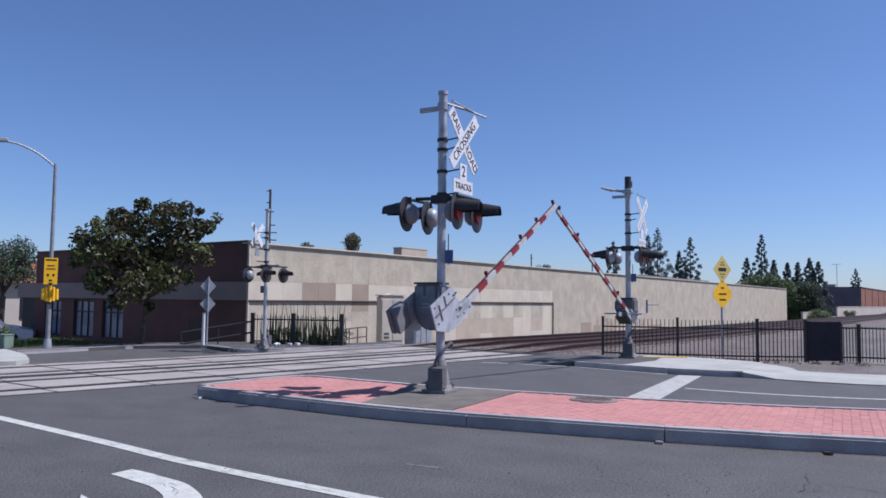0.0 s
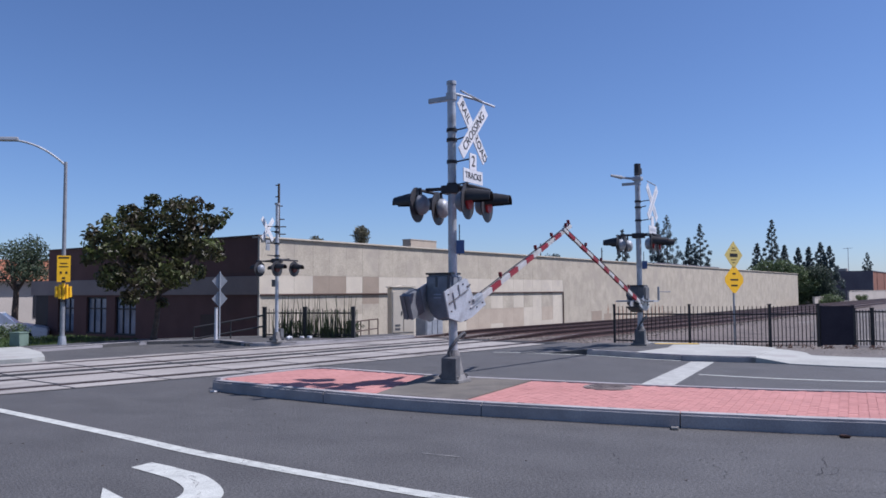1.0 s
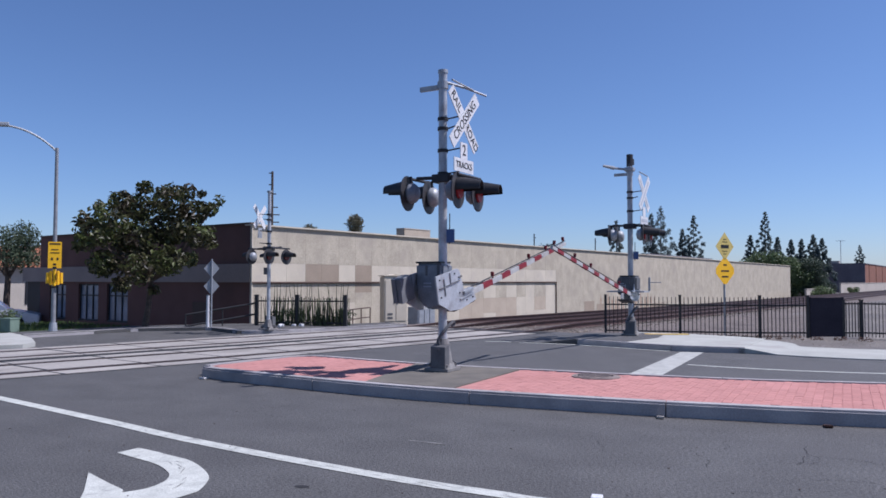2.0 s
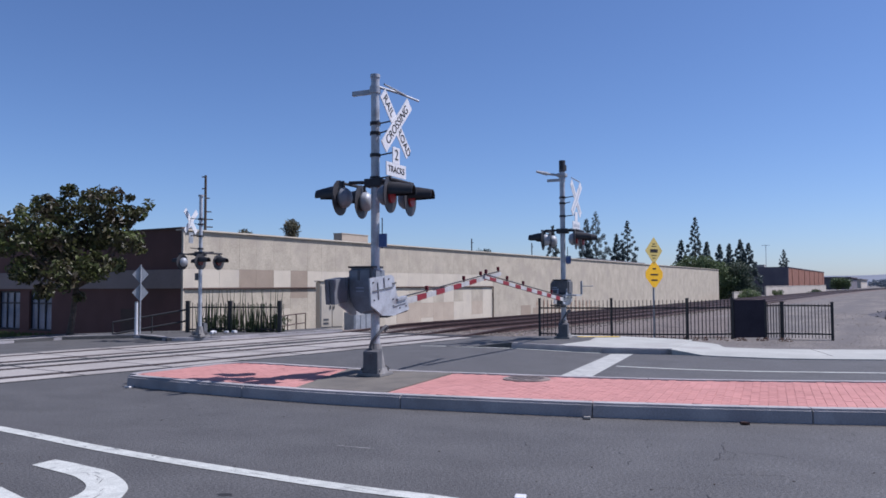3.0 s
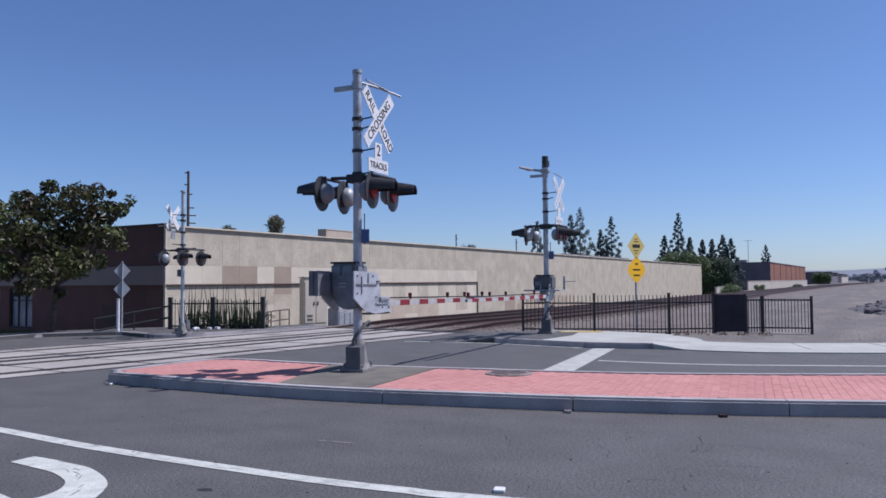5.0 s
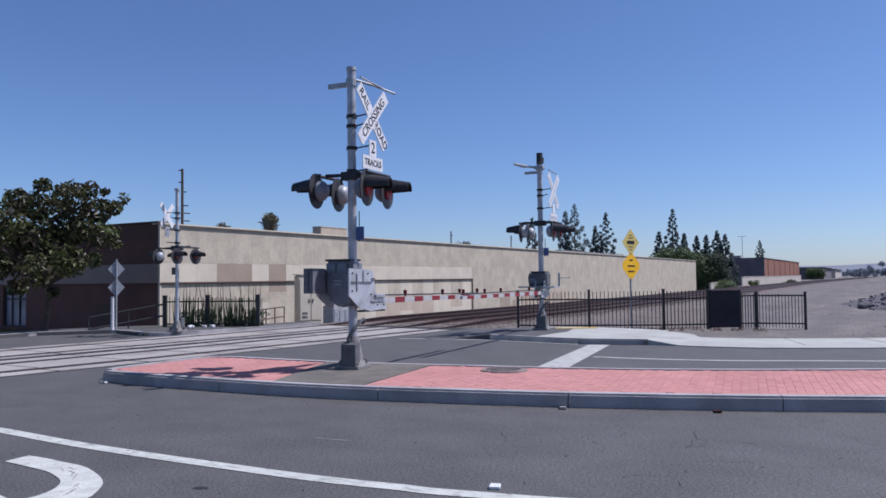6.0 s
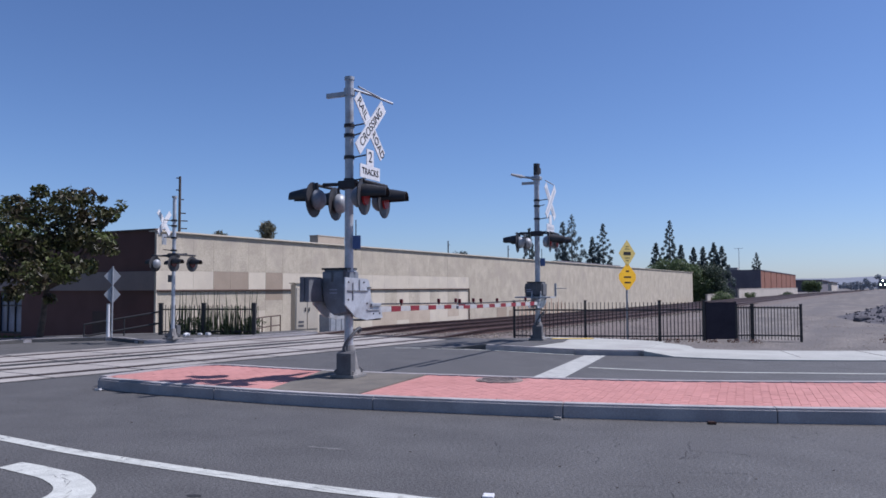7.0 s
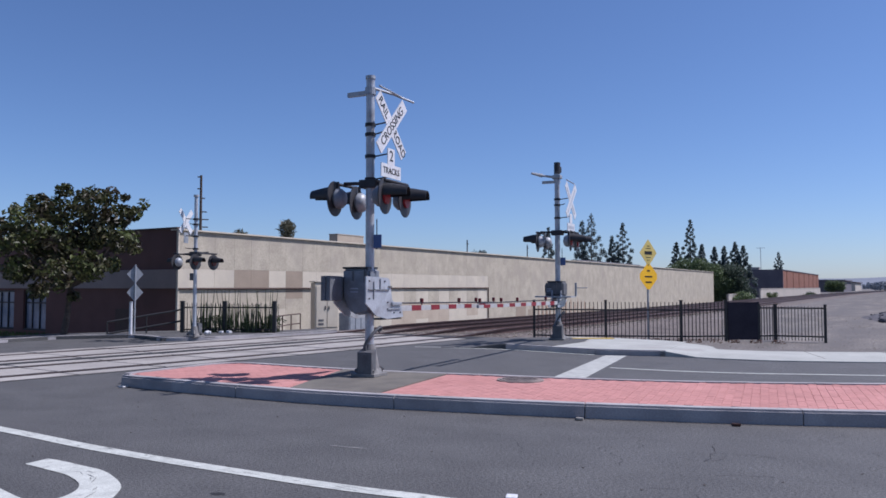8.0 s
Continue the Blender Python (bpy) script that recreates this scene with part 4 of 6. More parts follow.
def crossing_signal(x, y, z, rz, height, lit, gate=0, label="", extra="", pale=False, buck=0):
    """A level crossing signal on a mast. Its face looks along local -y, its boom reaches along local x."""
    root = thing("crossing_signal", label, "railway signal", pose(x, y, z, 0, 0, rz), "crossing signals")
    k = height / 4.53
    bm = nb()
    rod(bm, (0, 0, 0.05), (0, 0, height), 0.066 if gate else 0.05, seg=20)
    part("mast", bm, M_SILVER, root, "silver painted steel mast", None, True)
    bm = nb()
    disc(bm, pose(0, 0, height + 0.012), 0.076, 0.05, 20)
    part("cap", bm, M_GALV, root)
    bm = nb()
    box(bm, 0, 0, 0.025, 0.40, 0.40, 0.05, None, 0.008)
    for r0, r1, a, b in ((0.2, 0.17, 0.05, 0.12), (0.155, 0.10, 0.12, 0.40), (0.105, 0.085, 0.40, 0.48)) if gate else ((0.14, 0.12, 0.05, 0.1), (0.11, 0.08, 0.1, 0.3)):
        rod(bm, (0, 0, a), (0, 0, b), r0, r1, 16)
    for a in range(4):
        bar(bm, (0, 0, 0.2), (0.2 * math.cos(a * 1.5708 + 0.785), 0.2 * math.sin(a * 1.5708 + 0.785), 0.06), 0.03, 0.1)
    part("base", bm, M_CAST, root, "flared cast base")
    for a in range(4):
        bm = nb()
        u, v = 0.17 * math.cos(a * 1.5708 + 0.785), 0.17 * math.sin(a * 1.5708 + 0.785)
        rod(bm, (u, v, 0.04), (u, v, 0.12), 0.016, seg=6)
        disc(bm, pose(u, v, 0.07), 0.03, 0.025, 6)
        part("anchor_bolt", bm, M_DARKIRON, root)
    bm = nb()
    box(bm, -0.13, -0.03, 0.225, 0.14, 0.25, 0.35, None, 0.012)
    for v in bm.verts:
        if v.co.z > 0.38 and v.co.x < -0.15:
            v.co.z -= 0.03
    box(bm, -0.205, -0.03, 0.33, 0.012, 0.06, 0.03, None, 0.004)
    part("junction_box", bm, M_BOXDARK, root)
    # flasher frame
    za = 2.9 * k if gate else 2.32
    bm = nb()
    box(bm, 0, 0, za, 0.19, 0.30, 0.13, None, 0.02)
    rod(bm, (0, -0.46, za), (0, 0.46, za + 0.03), 0.028, seg=10)
    part("cross_arm", bm, M_DARKIRON, root)
    for f in (-1, 1):
        bm = nb()
        rod(bm, (-0.36, f * 0.45, za), (0.36, f * 0.45, za), 0.024, seg=8)
        part("lamp_bar", bm, M_DARKIRON, root)
        for u in (-0.31, 0.31) if gate else (-0.36, 0.36):
            signal_lamp(root, u, f * (0.44 if gate else 0.335), za - 0.235, f, lit and f < 0, M_SIGNBACK if (f > 0 and u > 0) or pale else M_BOXGREY, 1.0 if gate else 0.82, 8 if gate else 0)
    # crossbuck
    zc = 3.76 * k if gate else 3.25
    yb = -0.36
    bl_len, bl_mat = (1.12, M_WHITE) if gate else (0.86, M_WHITE)
    for a, words in ((-45, "RAIL ROAD"), (45, "CROSSING")):
        bm = nb()
        box(bm, 0, 0, 0, bl_len, 0.012 if a < 0 else 0.014, 0.18 * bl_len, None)
        bl = part("crossbuck_blade", bm, bl_mat, root, "white crossbuck blade with black letters" if gate else "white crossbuck blade seen from behind", pose(0, yb - (0.016 if a > 0 else 0), zc, 0, 0, buck) @ pose(0, 0, 0, 0, -a, 0))
        if not gate:
            continue
        if extra:
            bm = nb()
            box(bm, 0, -0.009, 0, 0.9, 0.003, 0.075)
            part("text_bar", bm, M_FAINT, bl, "faint line of lettering, sun glare in its pale colour")
        elif a > 0:
            lettering(words, 0.185, bl, pose(0, -0.009, 0, 90))
        else:
            lettering("RAIL", 0.175, bl, pose(-0.335, -0.009, 0, 90))
            lettering("ROAD", 0.175, bl, pose(0.335, -0.009, 0, 90))
    zs = zc - 0.585
    if gate:
        bm = nb()
        box(bm, 0, 0, 0.115, 0.21, 0.012, 0.25)
        box(bm, 0, 0, -0.105, 0.60, 0.012, 0.20)
        ts = part("track_count_sign", bm, M_WHITE, root, "white sign, 2 tracks", pose(0, yb, zs, 0, 0, buck))
        if extra:
            bm = nb()
            box(bm, 0, -0.009, -0.105, 0.48, 0.003, 0.07)
            part("text_bar", bm, M_FAINT, ts, "faint line of lettering, sun glare in its pale colour")
        else:
            lettering("2", 0.23, ts, pose(0, -0.009, 0.12, 90))
            lettering("TRACKS", 0.135, ts, pose(0, -0.009, -0.105, 90))
    else:
        bm = nb()
        box(bm, 0, 0, 0, 0.22, 0.012, 0.3)
        part("track_count_sign", bm, M_SIGNBACK, root, "bare metal back of a small sign", pose(0, yb, zs + 0.12, 0, 0, buck))
    for dz, w in ((zc + 0.05, 0.36), (zc - 0.1, 0.2), (zs + 0.15, 0.36), (zs - 0.2, 0.36)):
        bm = nb()
        disc(bm, pose(0, 0, dz), 0.082, 0.05, 16)
        rod(bm, (0.02, -0.05, dz), (0.02, -w, dz + 0.03), 0.012, seg=6)
        part("clamp", bm, M_DARKIRON, root)
    zt = height - 0.2
    bm = nb()
    disc(bm, pose(0, 0, zt), 0.085, 0.11, 16)
    box(bm, 0, 0.22, zt - 0.02, 0.05, 0.36, 0.07)
    if not extra:
        rod(bm, (0, -0.06, zt + 0.04), (0.2, -0.26, zt - 0.02), 0.022, seg=8)
        rod(bm, (0.2, -0.26, zt - 0.02), (0.62, -0.42, zt - 0.08), 0.018, seg=8)
    rod(bm, (-0.3, -0.33, zt - 0.02), (0.45, -0.33, zt - 0.04), 0.014, seg=8)
    if gate:
        part("top_bracket", bm, M_GALV, root)
    if gate:
        bm = nb()
        low = extra == "camera"
        form = [(-0.20, 1.14), (0.26, 1.14), (0.3, 1.2), (0.3, 1.44), (0.24, 1.49), (-0.20, 1.49)] if low else [(-0.088, 0.95), (0.14, 0.91), (0.29, 0.99), (0.375, 1.16), (0.385, 1.61), (-0.088, 1.61)]
        wx = 0.2 if low else 0.165
        vs = prism(bm, form, -wx, wx)
        for v in vs:
            v.co = Vector((v.co.z, v.co.x, v.co.y))
        bmesh.ops.recalc_face_normals(bm, faces=bm.faces)
        bmesh.ops.bevel(bm, geom=bm.edges[:], offset=0.035, segments=3, affect="EDGES")
        mech = part("gate_mechanism", bm, M_BOXDARK if low else M_BOXGREY, root, "grey gate motor housing")
        bm = nb()
        box(bm, 0, 0.04 if low else 0.165, 1.5 if low else 1.622, 0.36 if low else 0.32, 0.40 if low else 0.44, 0.03, None, 0.01)
        part("lid", bm, M_BLACK, mech)
        bm = nb()
        box(bm, -wx - 0.005, 0.19, 1.4 if low else 1.5, 0.02, 0.035, 0.15, None, 0.006)
        part("hinge", bm, M_BOXDARK, mech)
        bm = nb()
        box(bm, -wx - 0.005, -0.015, 1.4 if low else 1.5, 0.02, 0.03, 0.2, None, 0.006)
        part("latch", bm, M_BOXDARK, mech)
        for zz in (1.31, 1.26):
            bm = nb()
            box(bm, -wx - 0.004, 0.17, zz, 0.006, 0.13, 0.016)
            part("plate_bar", bm, M_PALEBAR, mech, "pale unreadable plate line")
        if low:
            bm = nb()
            box(bm, -0.05, 0.05, 1.11, 0.5, 0.95, 0.035)
            part("platform", bm, M_GALV, mech)
        bm = nb()
        bend = smoothed([(-0.11, 0.0, 0.38), (-0.12, 0.0, 0.48), (-0.09, -0.06, 0.58), (0.0, -0.11, 0.68), (0.09, -0.13, 0.73), (0.14, -0.12, 0.70), (0.10, -0.10, 0.66)], 4)
        for p, q in zip(bend, bend[1:]):
            rod(bm, p, q, 0.024, seg=8)
        part("cable_conduit", bm, M_BOXDARK, root, "bent flexible grey conduit", None, True)
        bm = nb()
        box(bm, -0.03, -0.15, 2.02, 0.02, 0.13, 0.20)
        part("blue_plate", bm, M_BLUE, root, "small blue notice plate")
        bm = nb()
        rod(bm, (0.0, -0.12, 1.9), (0.0, -0.12, 2.36), 0.009, seg=6)
        part("whip", bm, M_DARKIRON, root)
    if not gate:
        bm = nb()
        box(bm, -0.02, -0.1, 1.68, 0.12, 0.14, 0.2, None, 0.01)
        part("relay_box", bm, M_BOXDARK, root)
    if extra == "camera":
        bm = nb()
        rod(bm, (0, 0, height), (0, 0, height + 0.02), 0.07, seg=12)
        rod(bm, (0, 0, height - 0.02), (0.02, 0, height + 0.28), 0.08, 0.085, seg=12)
        box(bm, 0.07, -0.02, height + 0.1, 0.12, 0.14, 0.16, None, 0.02)
        part("antenna_housing", bm, M_DARKIRON, root)
        bm = nb()
        rod(bm, (0, 0.05, height - 0.1), (-0.15, 0.35, height - 0.06), 0.03, seg=8)
        rod(bm, (-0.15, 0.35, height - 0.06), (-0.3, 0.6, height + 0.0), 0.05, 0.03, seg=8)
        box(bm, 0, 0, height - 0.1, 0.22, 0.24, 0.1, None, 0.03)
        part("side_arm", bm, M_GALV, root)
        bm = nb()
        box(bm, 0.2, -0.42, 1.3, 0.03, 0.05, 0.34)
        rod(bm, (0.2, -0.42, 1.34), (0.2, -0.72, 1.34), 0.01, seg=6)
        part("target", bm, M_SIGNBACK, root)
    return root


RZ = 5.74
mast_a = crossing_signal(9.31, 6.82, 0.158, RZ, 4.52, True, 1, "silver railway crossing signal with flashing red lamps and lowering boom")
mast_b = crossing_signal(18.47, 7.54, 0.128, RZ, 4.32, True, -1, "silver railway crossing signal standing beside the black iron fence", "camera", True, -1.5)
mast_c = crossing_signal(14.79, 16.9, 0.097, 180 + RZ, 3.95, False, 0, "silver railway flasher signal without boom beside the reeds", "", True, 13)
ARM_A = gate_arm(mast_a, 1, 4.97, 0.10, 0.62, 0.55)
ARM_B = gate_arm(mast_b, -1, 5.7, 0.12, 0.5, 0.44)


# ---- fences and rails ----
def iron_fence(name, label, pts, h, pitch, posts, post_w=0.06, lo=0.1, hi=0.12, z=0.0):
    f = thing(name, label, "fence", pose(pts[0][0], pts[0][1], z))
    o = Vector(pts[0])
    bm = nb()
    box(bm, 0, 0, h / 2 + 0.0, 0.018, 0.018, h)
    picket = mesh_of(bm, M_BLACK)
    bm = nb()
    box(bm, 0, 0, (h + 0.06) / 2 - 0.05, post_w, post_w, h + 0.16)
    box(bm, 0, 0, h + 0.07, post_w + 0.015, post_w + 0.015, 0.02)
    post = mesh_of(bm, M_BLACK)
    for a, b in zip(pts, pts[1:]):
        a, b = Vector(a) - o, Vector(b) - o
        d = b - a
        ang = math.degrees(math.atan2(d.y, d.x))
        n = max(1, round(d.length / pitch))
        for i in range(1, n):
            p = a + d * i / n
            ob = new("picket", picket)
            ob.parent = f
            ob.matrix_basis = pose(p.x, p.y, 0.02, 0, 0, ang)
        for zz in (lo, h - hi):
            bm = nb()
            bar(bm, (a.x, a.y, zz), (b.x, b.y, zz), 0.035, 0.04)
            part("rail", bm, M_BLACK, f)
        m = max(1, round(d.length / posts))
        for i in range(m + 1):
            p = a + d * i / m
            ob = new("post", post)
            ob.parent = f
            ob.matrix_basis = pose(p.x, p.y, 0, 0, 0, ang)
    return f


iron_fence("iron_fence", "black iron picket fence between pavement and railway", [(20.37, 9.06), (21.05, 7.15), (21.9, 5.25), (22.7, 4.2)], 1.08, 0.11, 2.1, 0.065, lo=0.14, hi=0.2, z=-0.04)
iron_fence("iron_fence", "short black iron picket fence on bare dirt", [(23.3, 3.42), (23.62, 3.02), (23.75, 1.75)], 0.96, 0.085, 1.6, 0.075, lo=0.14, hi=0.03, z=-0.04)
iron_fence("iron_fence", "low black iron fence with reeds behind it", [(16.2, 19.05), (16.85, 17.9), (17.47, 16.42)], 0.9, 0.14, 1.5, 0.11, z=0.08)


def dark_gate():
    g = thing("panel_gate", "solid black sheet metal gate panel in the fence", "gate", pose(22.745, 4.145, -0.03, 0, 0, -52))
    bm = nb()
    box(bm, 0.45, -0.035, 0.555, 0.94, 0.02, 1.06)
    part("sheet", bm, M_SHEET, g)
    for x in (0.0, 0.9):
        bm = nb()
        box(bm, x, 0, 0.55, 0.05, 0.06, 1.1)
        part("frame_post", bm, M_BLACK, g)
    for zz in (0.06, 0.5, 1.04):
        bm = nb()
        box(bm, 0.45, 0.0, zz, 0.84, 0.045, 0.045)
        part("frame_rail", bm, M_BLACK, g)


dark_gate()


def pipe_railing(label, pts, h, mat_, z):
    f = thing("pipe_railing", label, "railing", pose(pts[0][0], pts[0][1], z))
    o = Vector(pts[0])
    for i, (a, b) in enumerate(zip(pts, pts[1:])):
        a, b = Vector(a) - o, Vector(b) - o
        for zz in (h * 0.55, h):
            bm = nb()
            rod(bm, (a.x, a.y, zz), (b.x, b.y, zz), 0.02, seg=8)
            part("rail", bm, mat_, f)
    for p in pts:
        p = Vector(p) - o
        bm = nb()
        rod(bm, (p.x, p.y, -0.5), (p.x, p.y, h), 0.02, seg=8)
        part("post", bm, mat_, f)


pipe_railing("brown pipe railing before the warehouse wall", [(17.6, 16.5), (18.45, 17.0), (19.3, 17.4), (20.1, 17.7)], 0.72, M_TRIM, -0.15)
hr = thing("sloping_handrail", "dark handrail sloping down beside the brown building", "handrail", pose(16.3, 19.1, 0))
for z0, z1 in ((0.45, 0.8), (0.1, 0.45)):
    bm = nb()
    rod(bm, (-1.9, 1.1, z0), (0, 0, z1), 0.03, seg=8)
    part("rail", bm, M_BLACK, hr)
for t in (0.0, 0.5, 1.0):
    bm = nb()
    rod(bm, (-1.9 * t, 1.1 * t, -0.6), (-1.9 * t, 1.1 * t, 0.8 - 0.35 * t), 0.022, seg=8)
    part("post", bm, M_BLACK, hr)


# ---- signs ----
def face_camera(x, y):
    return math.degrees(math.atan2(-x, y))


def plate(bm, shape, w, h, t=0.006):
    """A flat sign blank in the x-z plane facing -y."""
    if shape == "diamond":
        pts = [(0, -h / 2), (w / 2, 0), (0, h / 2), (-w / 2, 0)]
    elif shape == "clipped":
        pts = [(-0.08 * w, -h / 2), (0.08 * w, -h / 2), (w / 2, -0.1 * h), (w / 2, 0.1 * h), (0.08 * w, h / 2), (-0.08 * w, h / 2), (-w / 2, 0.1 * h), (-w / 2, -0.1 * h)]
    else:
        pts = [(-w / 2, -h / 2), (w / 2, -h / 2), (w / 2, h / 2), (-w / 2, h / 2)]
    vs = prism(bm, pts, -t / 2, t / 2)
    for v in vs:
        v.co = Vector((v.co.x, v.co.z, v.co.y))
    bmesh.ops.recalc_face_normals(bm, faces=bm.faces)


def sign_bars(parent, rows, m=M_INK):
    for x, z, w, h in rows:
        bm = nb()
        box(bm, x, -0.006, z, w, 0.004, h)
        part("text_bar", bm, m, parent)


def build_signs():
    y = thing("warning_sign", "pale yellow warning diamond over a deep yellow one on a pole", "road sign", pose(22.07, 6.2, -0.05, 0, 0, -21))
    bm = nb()
    rod(bm, (0, 0.03, 0), (0, 0.03, 2.85), 0.028, seg=10)
    part("pole", bm, M_GALV, y)
    bm = nb()
    plate(bm, "diamond", 0.80, 0.80)
    a = part("diamond_plate", bm, M_PALEYEL, y, "faded yellow diamond plate with black bars", pose(0, 0, 2.53))
    sign_bars(a, [(0, 0.0, 0.34, 0.095), (0, 0.13, 0.22, 0.016), (0, 0.2, 0.13, 0.016), (0, -0.13, 0.24, 0.016), (0, -0.21, 0.13, 0.016)])
    bm = nb()
    plate(bm, "clipped", 0.80, 0.74)
    b = part("diamond_plate", bm, M_YELLOW, y, "deep yellow diamond plate with dark bars", pose(0, 0, 1.84))
    sign_bars(b, [(0, 0.17, 0.14, 0.04), (0, 0.0, 0.34, 0.04), (0, -0.16, 0.28, 0.04)])
    d = thing("sign_backs", "two grey metal diamond signs seen from behind on a post", "road sign", pose(14.76, 19.44, 0.06, 0, 0, face_camera(14.76, 19.44) + 8))
    bm = nb()
    rod(bm, (0, -0.03, 0), (0, -0.03, 2.1), 0.024, seg=10)
    part("post", bm, M_GALV, d)
    for z in (1.81, 1.27):
        bm = nb()
        plate(bm, "diamond", 0.46, 0.55)
        part("diamond_plate", bm, M_SIGNBACK, d, "bare aluminium diamond plate", pose(0, 0, z))
    bo = thing("bollard", "white plastic bollard sleeve beside the sign post", "bollard", pose(14.62, 19.42, 0.06))
    bm = nb()
    rod(bm, (0, 0, 0), (0, 0, 0.98), 0.05, 0.045, 12)
    part("sleeve", bm, M_WHITE, bo)
    bm = nb()
    disc(bm, pose(0, 0, 0.99), 0.05, 0.03, 12)
    part("cap", bm, M_SIGNBACK, bo)


build_signs()


def build_street_lamp():
    s = thing("street_lamp", "tall grey street lamp with curved arm and yellow signs", "street lamp", pose(10.94, 21.38, 0.08))
    bm = nb()
    rod(bm, (0, 0, 0), (0, 0, 5.15), 0.065, 0.045, 14)
    part("pole", bm, M_POLE, s, "", None, True)
    bm = nb()
    rod(bm, (0, 0, 0), (0, 0, 0.25), 0.12, 0.09, 12)
    part("base", bm, M_GALV, s)
    bm = nb()
    p = [(-1.25 * t, 0.62 * t, 5.05 + 0.62 * (1 - (1 - t) ** 2.2)) for t in [i / 10 for i in range(10)]]
    for a, b in zip(p, p[1:]):
        rod(bm, a, b, 0.03, seg=8)
    part("arm", bm, M_GALV, s, "", None, True)
    bm = nb()
    vs = box(bm, 0, 0, 0, 0.55, 0.2, 0.11, None, 0.03)
    for v in bm.verts:
        v.co = pose(-1.3, 0.645, 5.68, 0, 4, 153) @ v.co
    part("lamp_head", bm, M_SIGNBACK, s, "flat grey lamp head")
    rz = face_camera(10.94, 21.38)
    bm = nb()
    plate(bm, "rect", 0.34, 0.74)
    a = part("sign_plate", bm, M_YELLOW, s, "tall yellow sign plate with black bars", pose(-0.04, -0.088, 2.13, 0, 0, rz))
    sign_bars(a, [(0, 0.31, 0.27, 0.04), (0, 0.15, 0.18, 0.025), (0, 0.06, 0.23, 0.025), (-0.07, -0.11, 0.05, 0.07), (0.07, -0.11, 0.05, 0.07), (0, -0.26, 0.08, 0.05)])
    bm = nb()
    for k in range(5):
        x = (k - 2) * 0.085
        rod(bm, (x, 0.02 * abs(k - 2), -0.16 - 0.04 * (2 - abs(k - 2))), (x, 0.02 * abs(k - 2), 0.14 + 0.05 * (2 - abs(k - 2))), 0.048, 0.04, 8)
    b = part("beacon", bm, M_YELLOW, s, "yellow ribbed beacon with dark slits", pose(-0.055, -0.118, 1.5, 0, 0, rz))
    for x, z, w, h in ((0, 0.27, 0.10, 0.07), (-0.045, 0, 0.018, 0.22), (0.045, 0.02, 0.018, 0.2), (0, -0.26, 0.12, 0.07)):
        bm = nb()
        box(bm, x, -0.05, z, w, 0.03, h)
        part("slit", bm, M_INK, b)
    u = thing("utility_cabinet", "small green metal utility cabinet on the lawn", "cabinet", pose(10.05, 21.95, 0.08, 0, 0, 28))
    bm = nb()
    box(bm, 0, 0, 0.18, 0.38, 0.3, 0.36, None, 0.02)
    part("body", bm, M_GREENBOX, u)
    bm = nb()
    box(bm, 0, 0, 0.375, 0.41, 0.33, 0.035, None, 0.01)
    part("lid", bm, M_GREENBOX, u)


build_street_lamp()


# ---- trees and planting ----
def build_street_tree():
    rng = np.random.default_rng(11)
    base, right = np.array([13.96, 21.3]), np.array([0.837, -0.547])
    away = np.array([0.547, 0.837])
    t = thing("street_tree", "broad dark green street tree with large glossy leaves", "tree", pose(base[0], base[1], 0))
    blobs = []
    for px, py, r in ((172, 455, 36), (160, 430, 22), (200, 425, 42), (215, 395, 26), (245, 400, 40), (252, 368, 18), (290, 385, 38), (320, 375, 22), (335, 405, 36), (362, 400, 20), (376, 385, 12), (295, 435, 52), (235, 460, 52), (340, 450, 34), (363, 462, 16), (190, 500, 36), (245, 510, 40), (290, 495, 40), (325, 490, 22), (150, 470, 16), (215, 535, 20), (268, 543, 14), (178, 400, 14), (345, 378, 10)):
        a, z = (px - 266) * 0.0179, 1.5 + (528 - py) * 0.0180
        for k in range(2):
            dd = rng.uniform(-1, 1) * (1.5 if r > 30 else 0.8)
            blobs.append((right[0] * a + away[0] * dd, right[1] * a + away[1] * dd, z, r * 0.0138))
    leaves("crown", blobs, 7200, 0.185, M_LEAF, t, rng, 0.2, 0.5, 0.5)
    bm = nb()
    rod(bm, (-0.3, 0.1, -0.7), (-0.12, 0.0, 0.7), 0.12, 0.085, 10)
    rod(bm, (-0.12, 0.0, 0.7), (0.0, 0.05, 1.7), 0.085, 0.07, 10)
    part("trunk", bm, M_BARK, t, "", None, True)
    for b in blobs[::3]:
        bm = nb()
        mid = Vector((b[0] * 0.45, b[1] * 0.45, 1.5 + (b[2] - 1.5) * 0.4))
        rod(bm, (0, 0.04, 1.5), mid, 0.055, 0.04, 6)
        rod(bm, mid, (b[0], b[1], b[2]), 0.04, 0.012, 6)
        part("limb", bm, M_BARK, t)


build_street_tree()


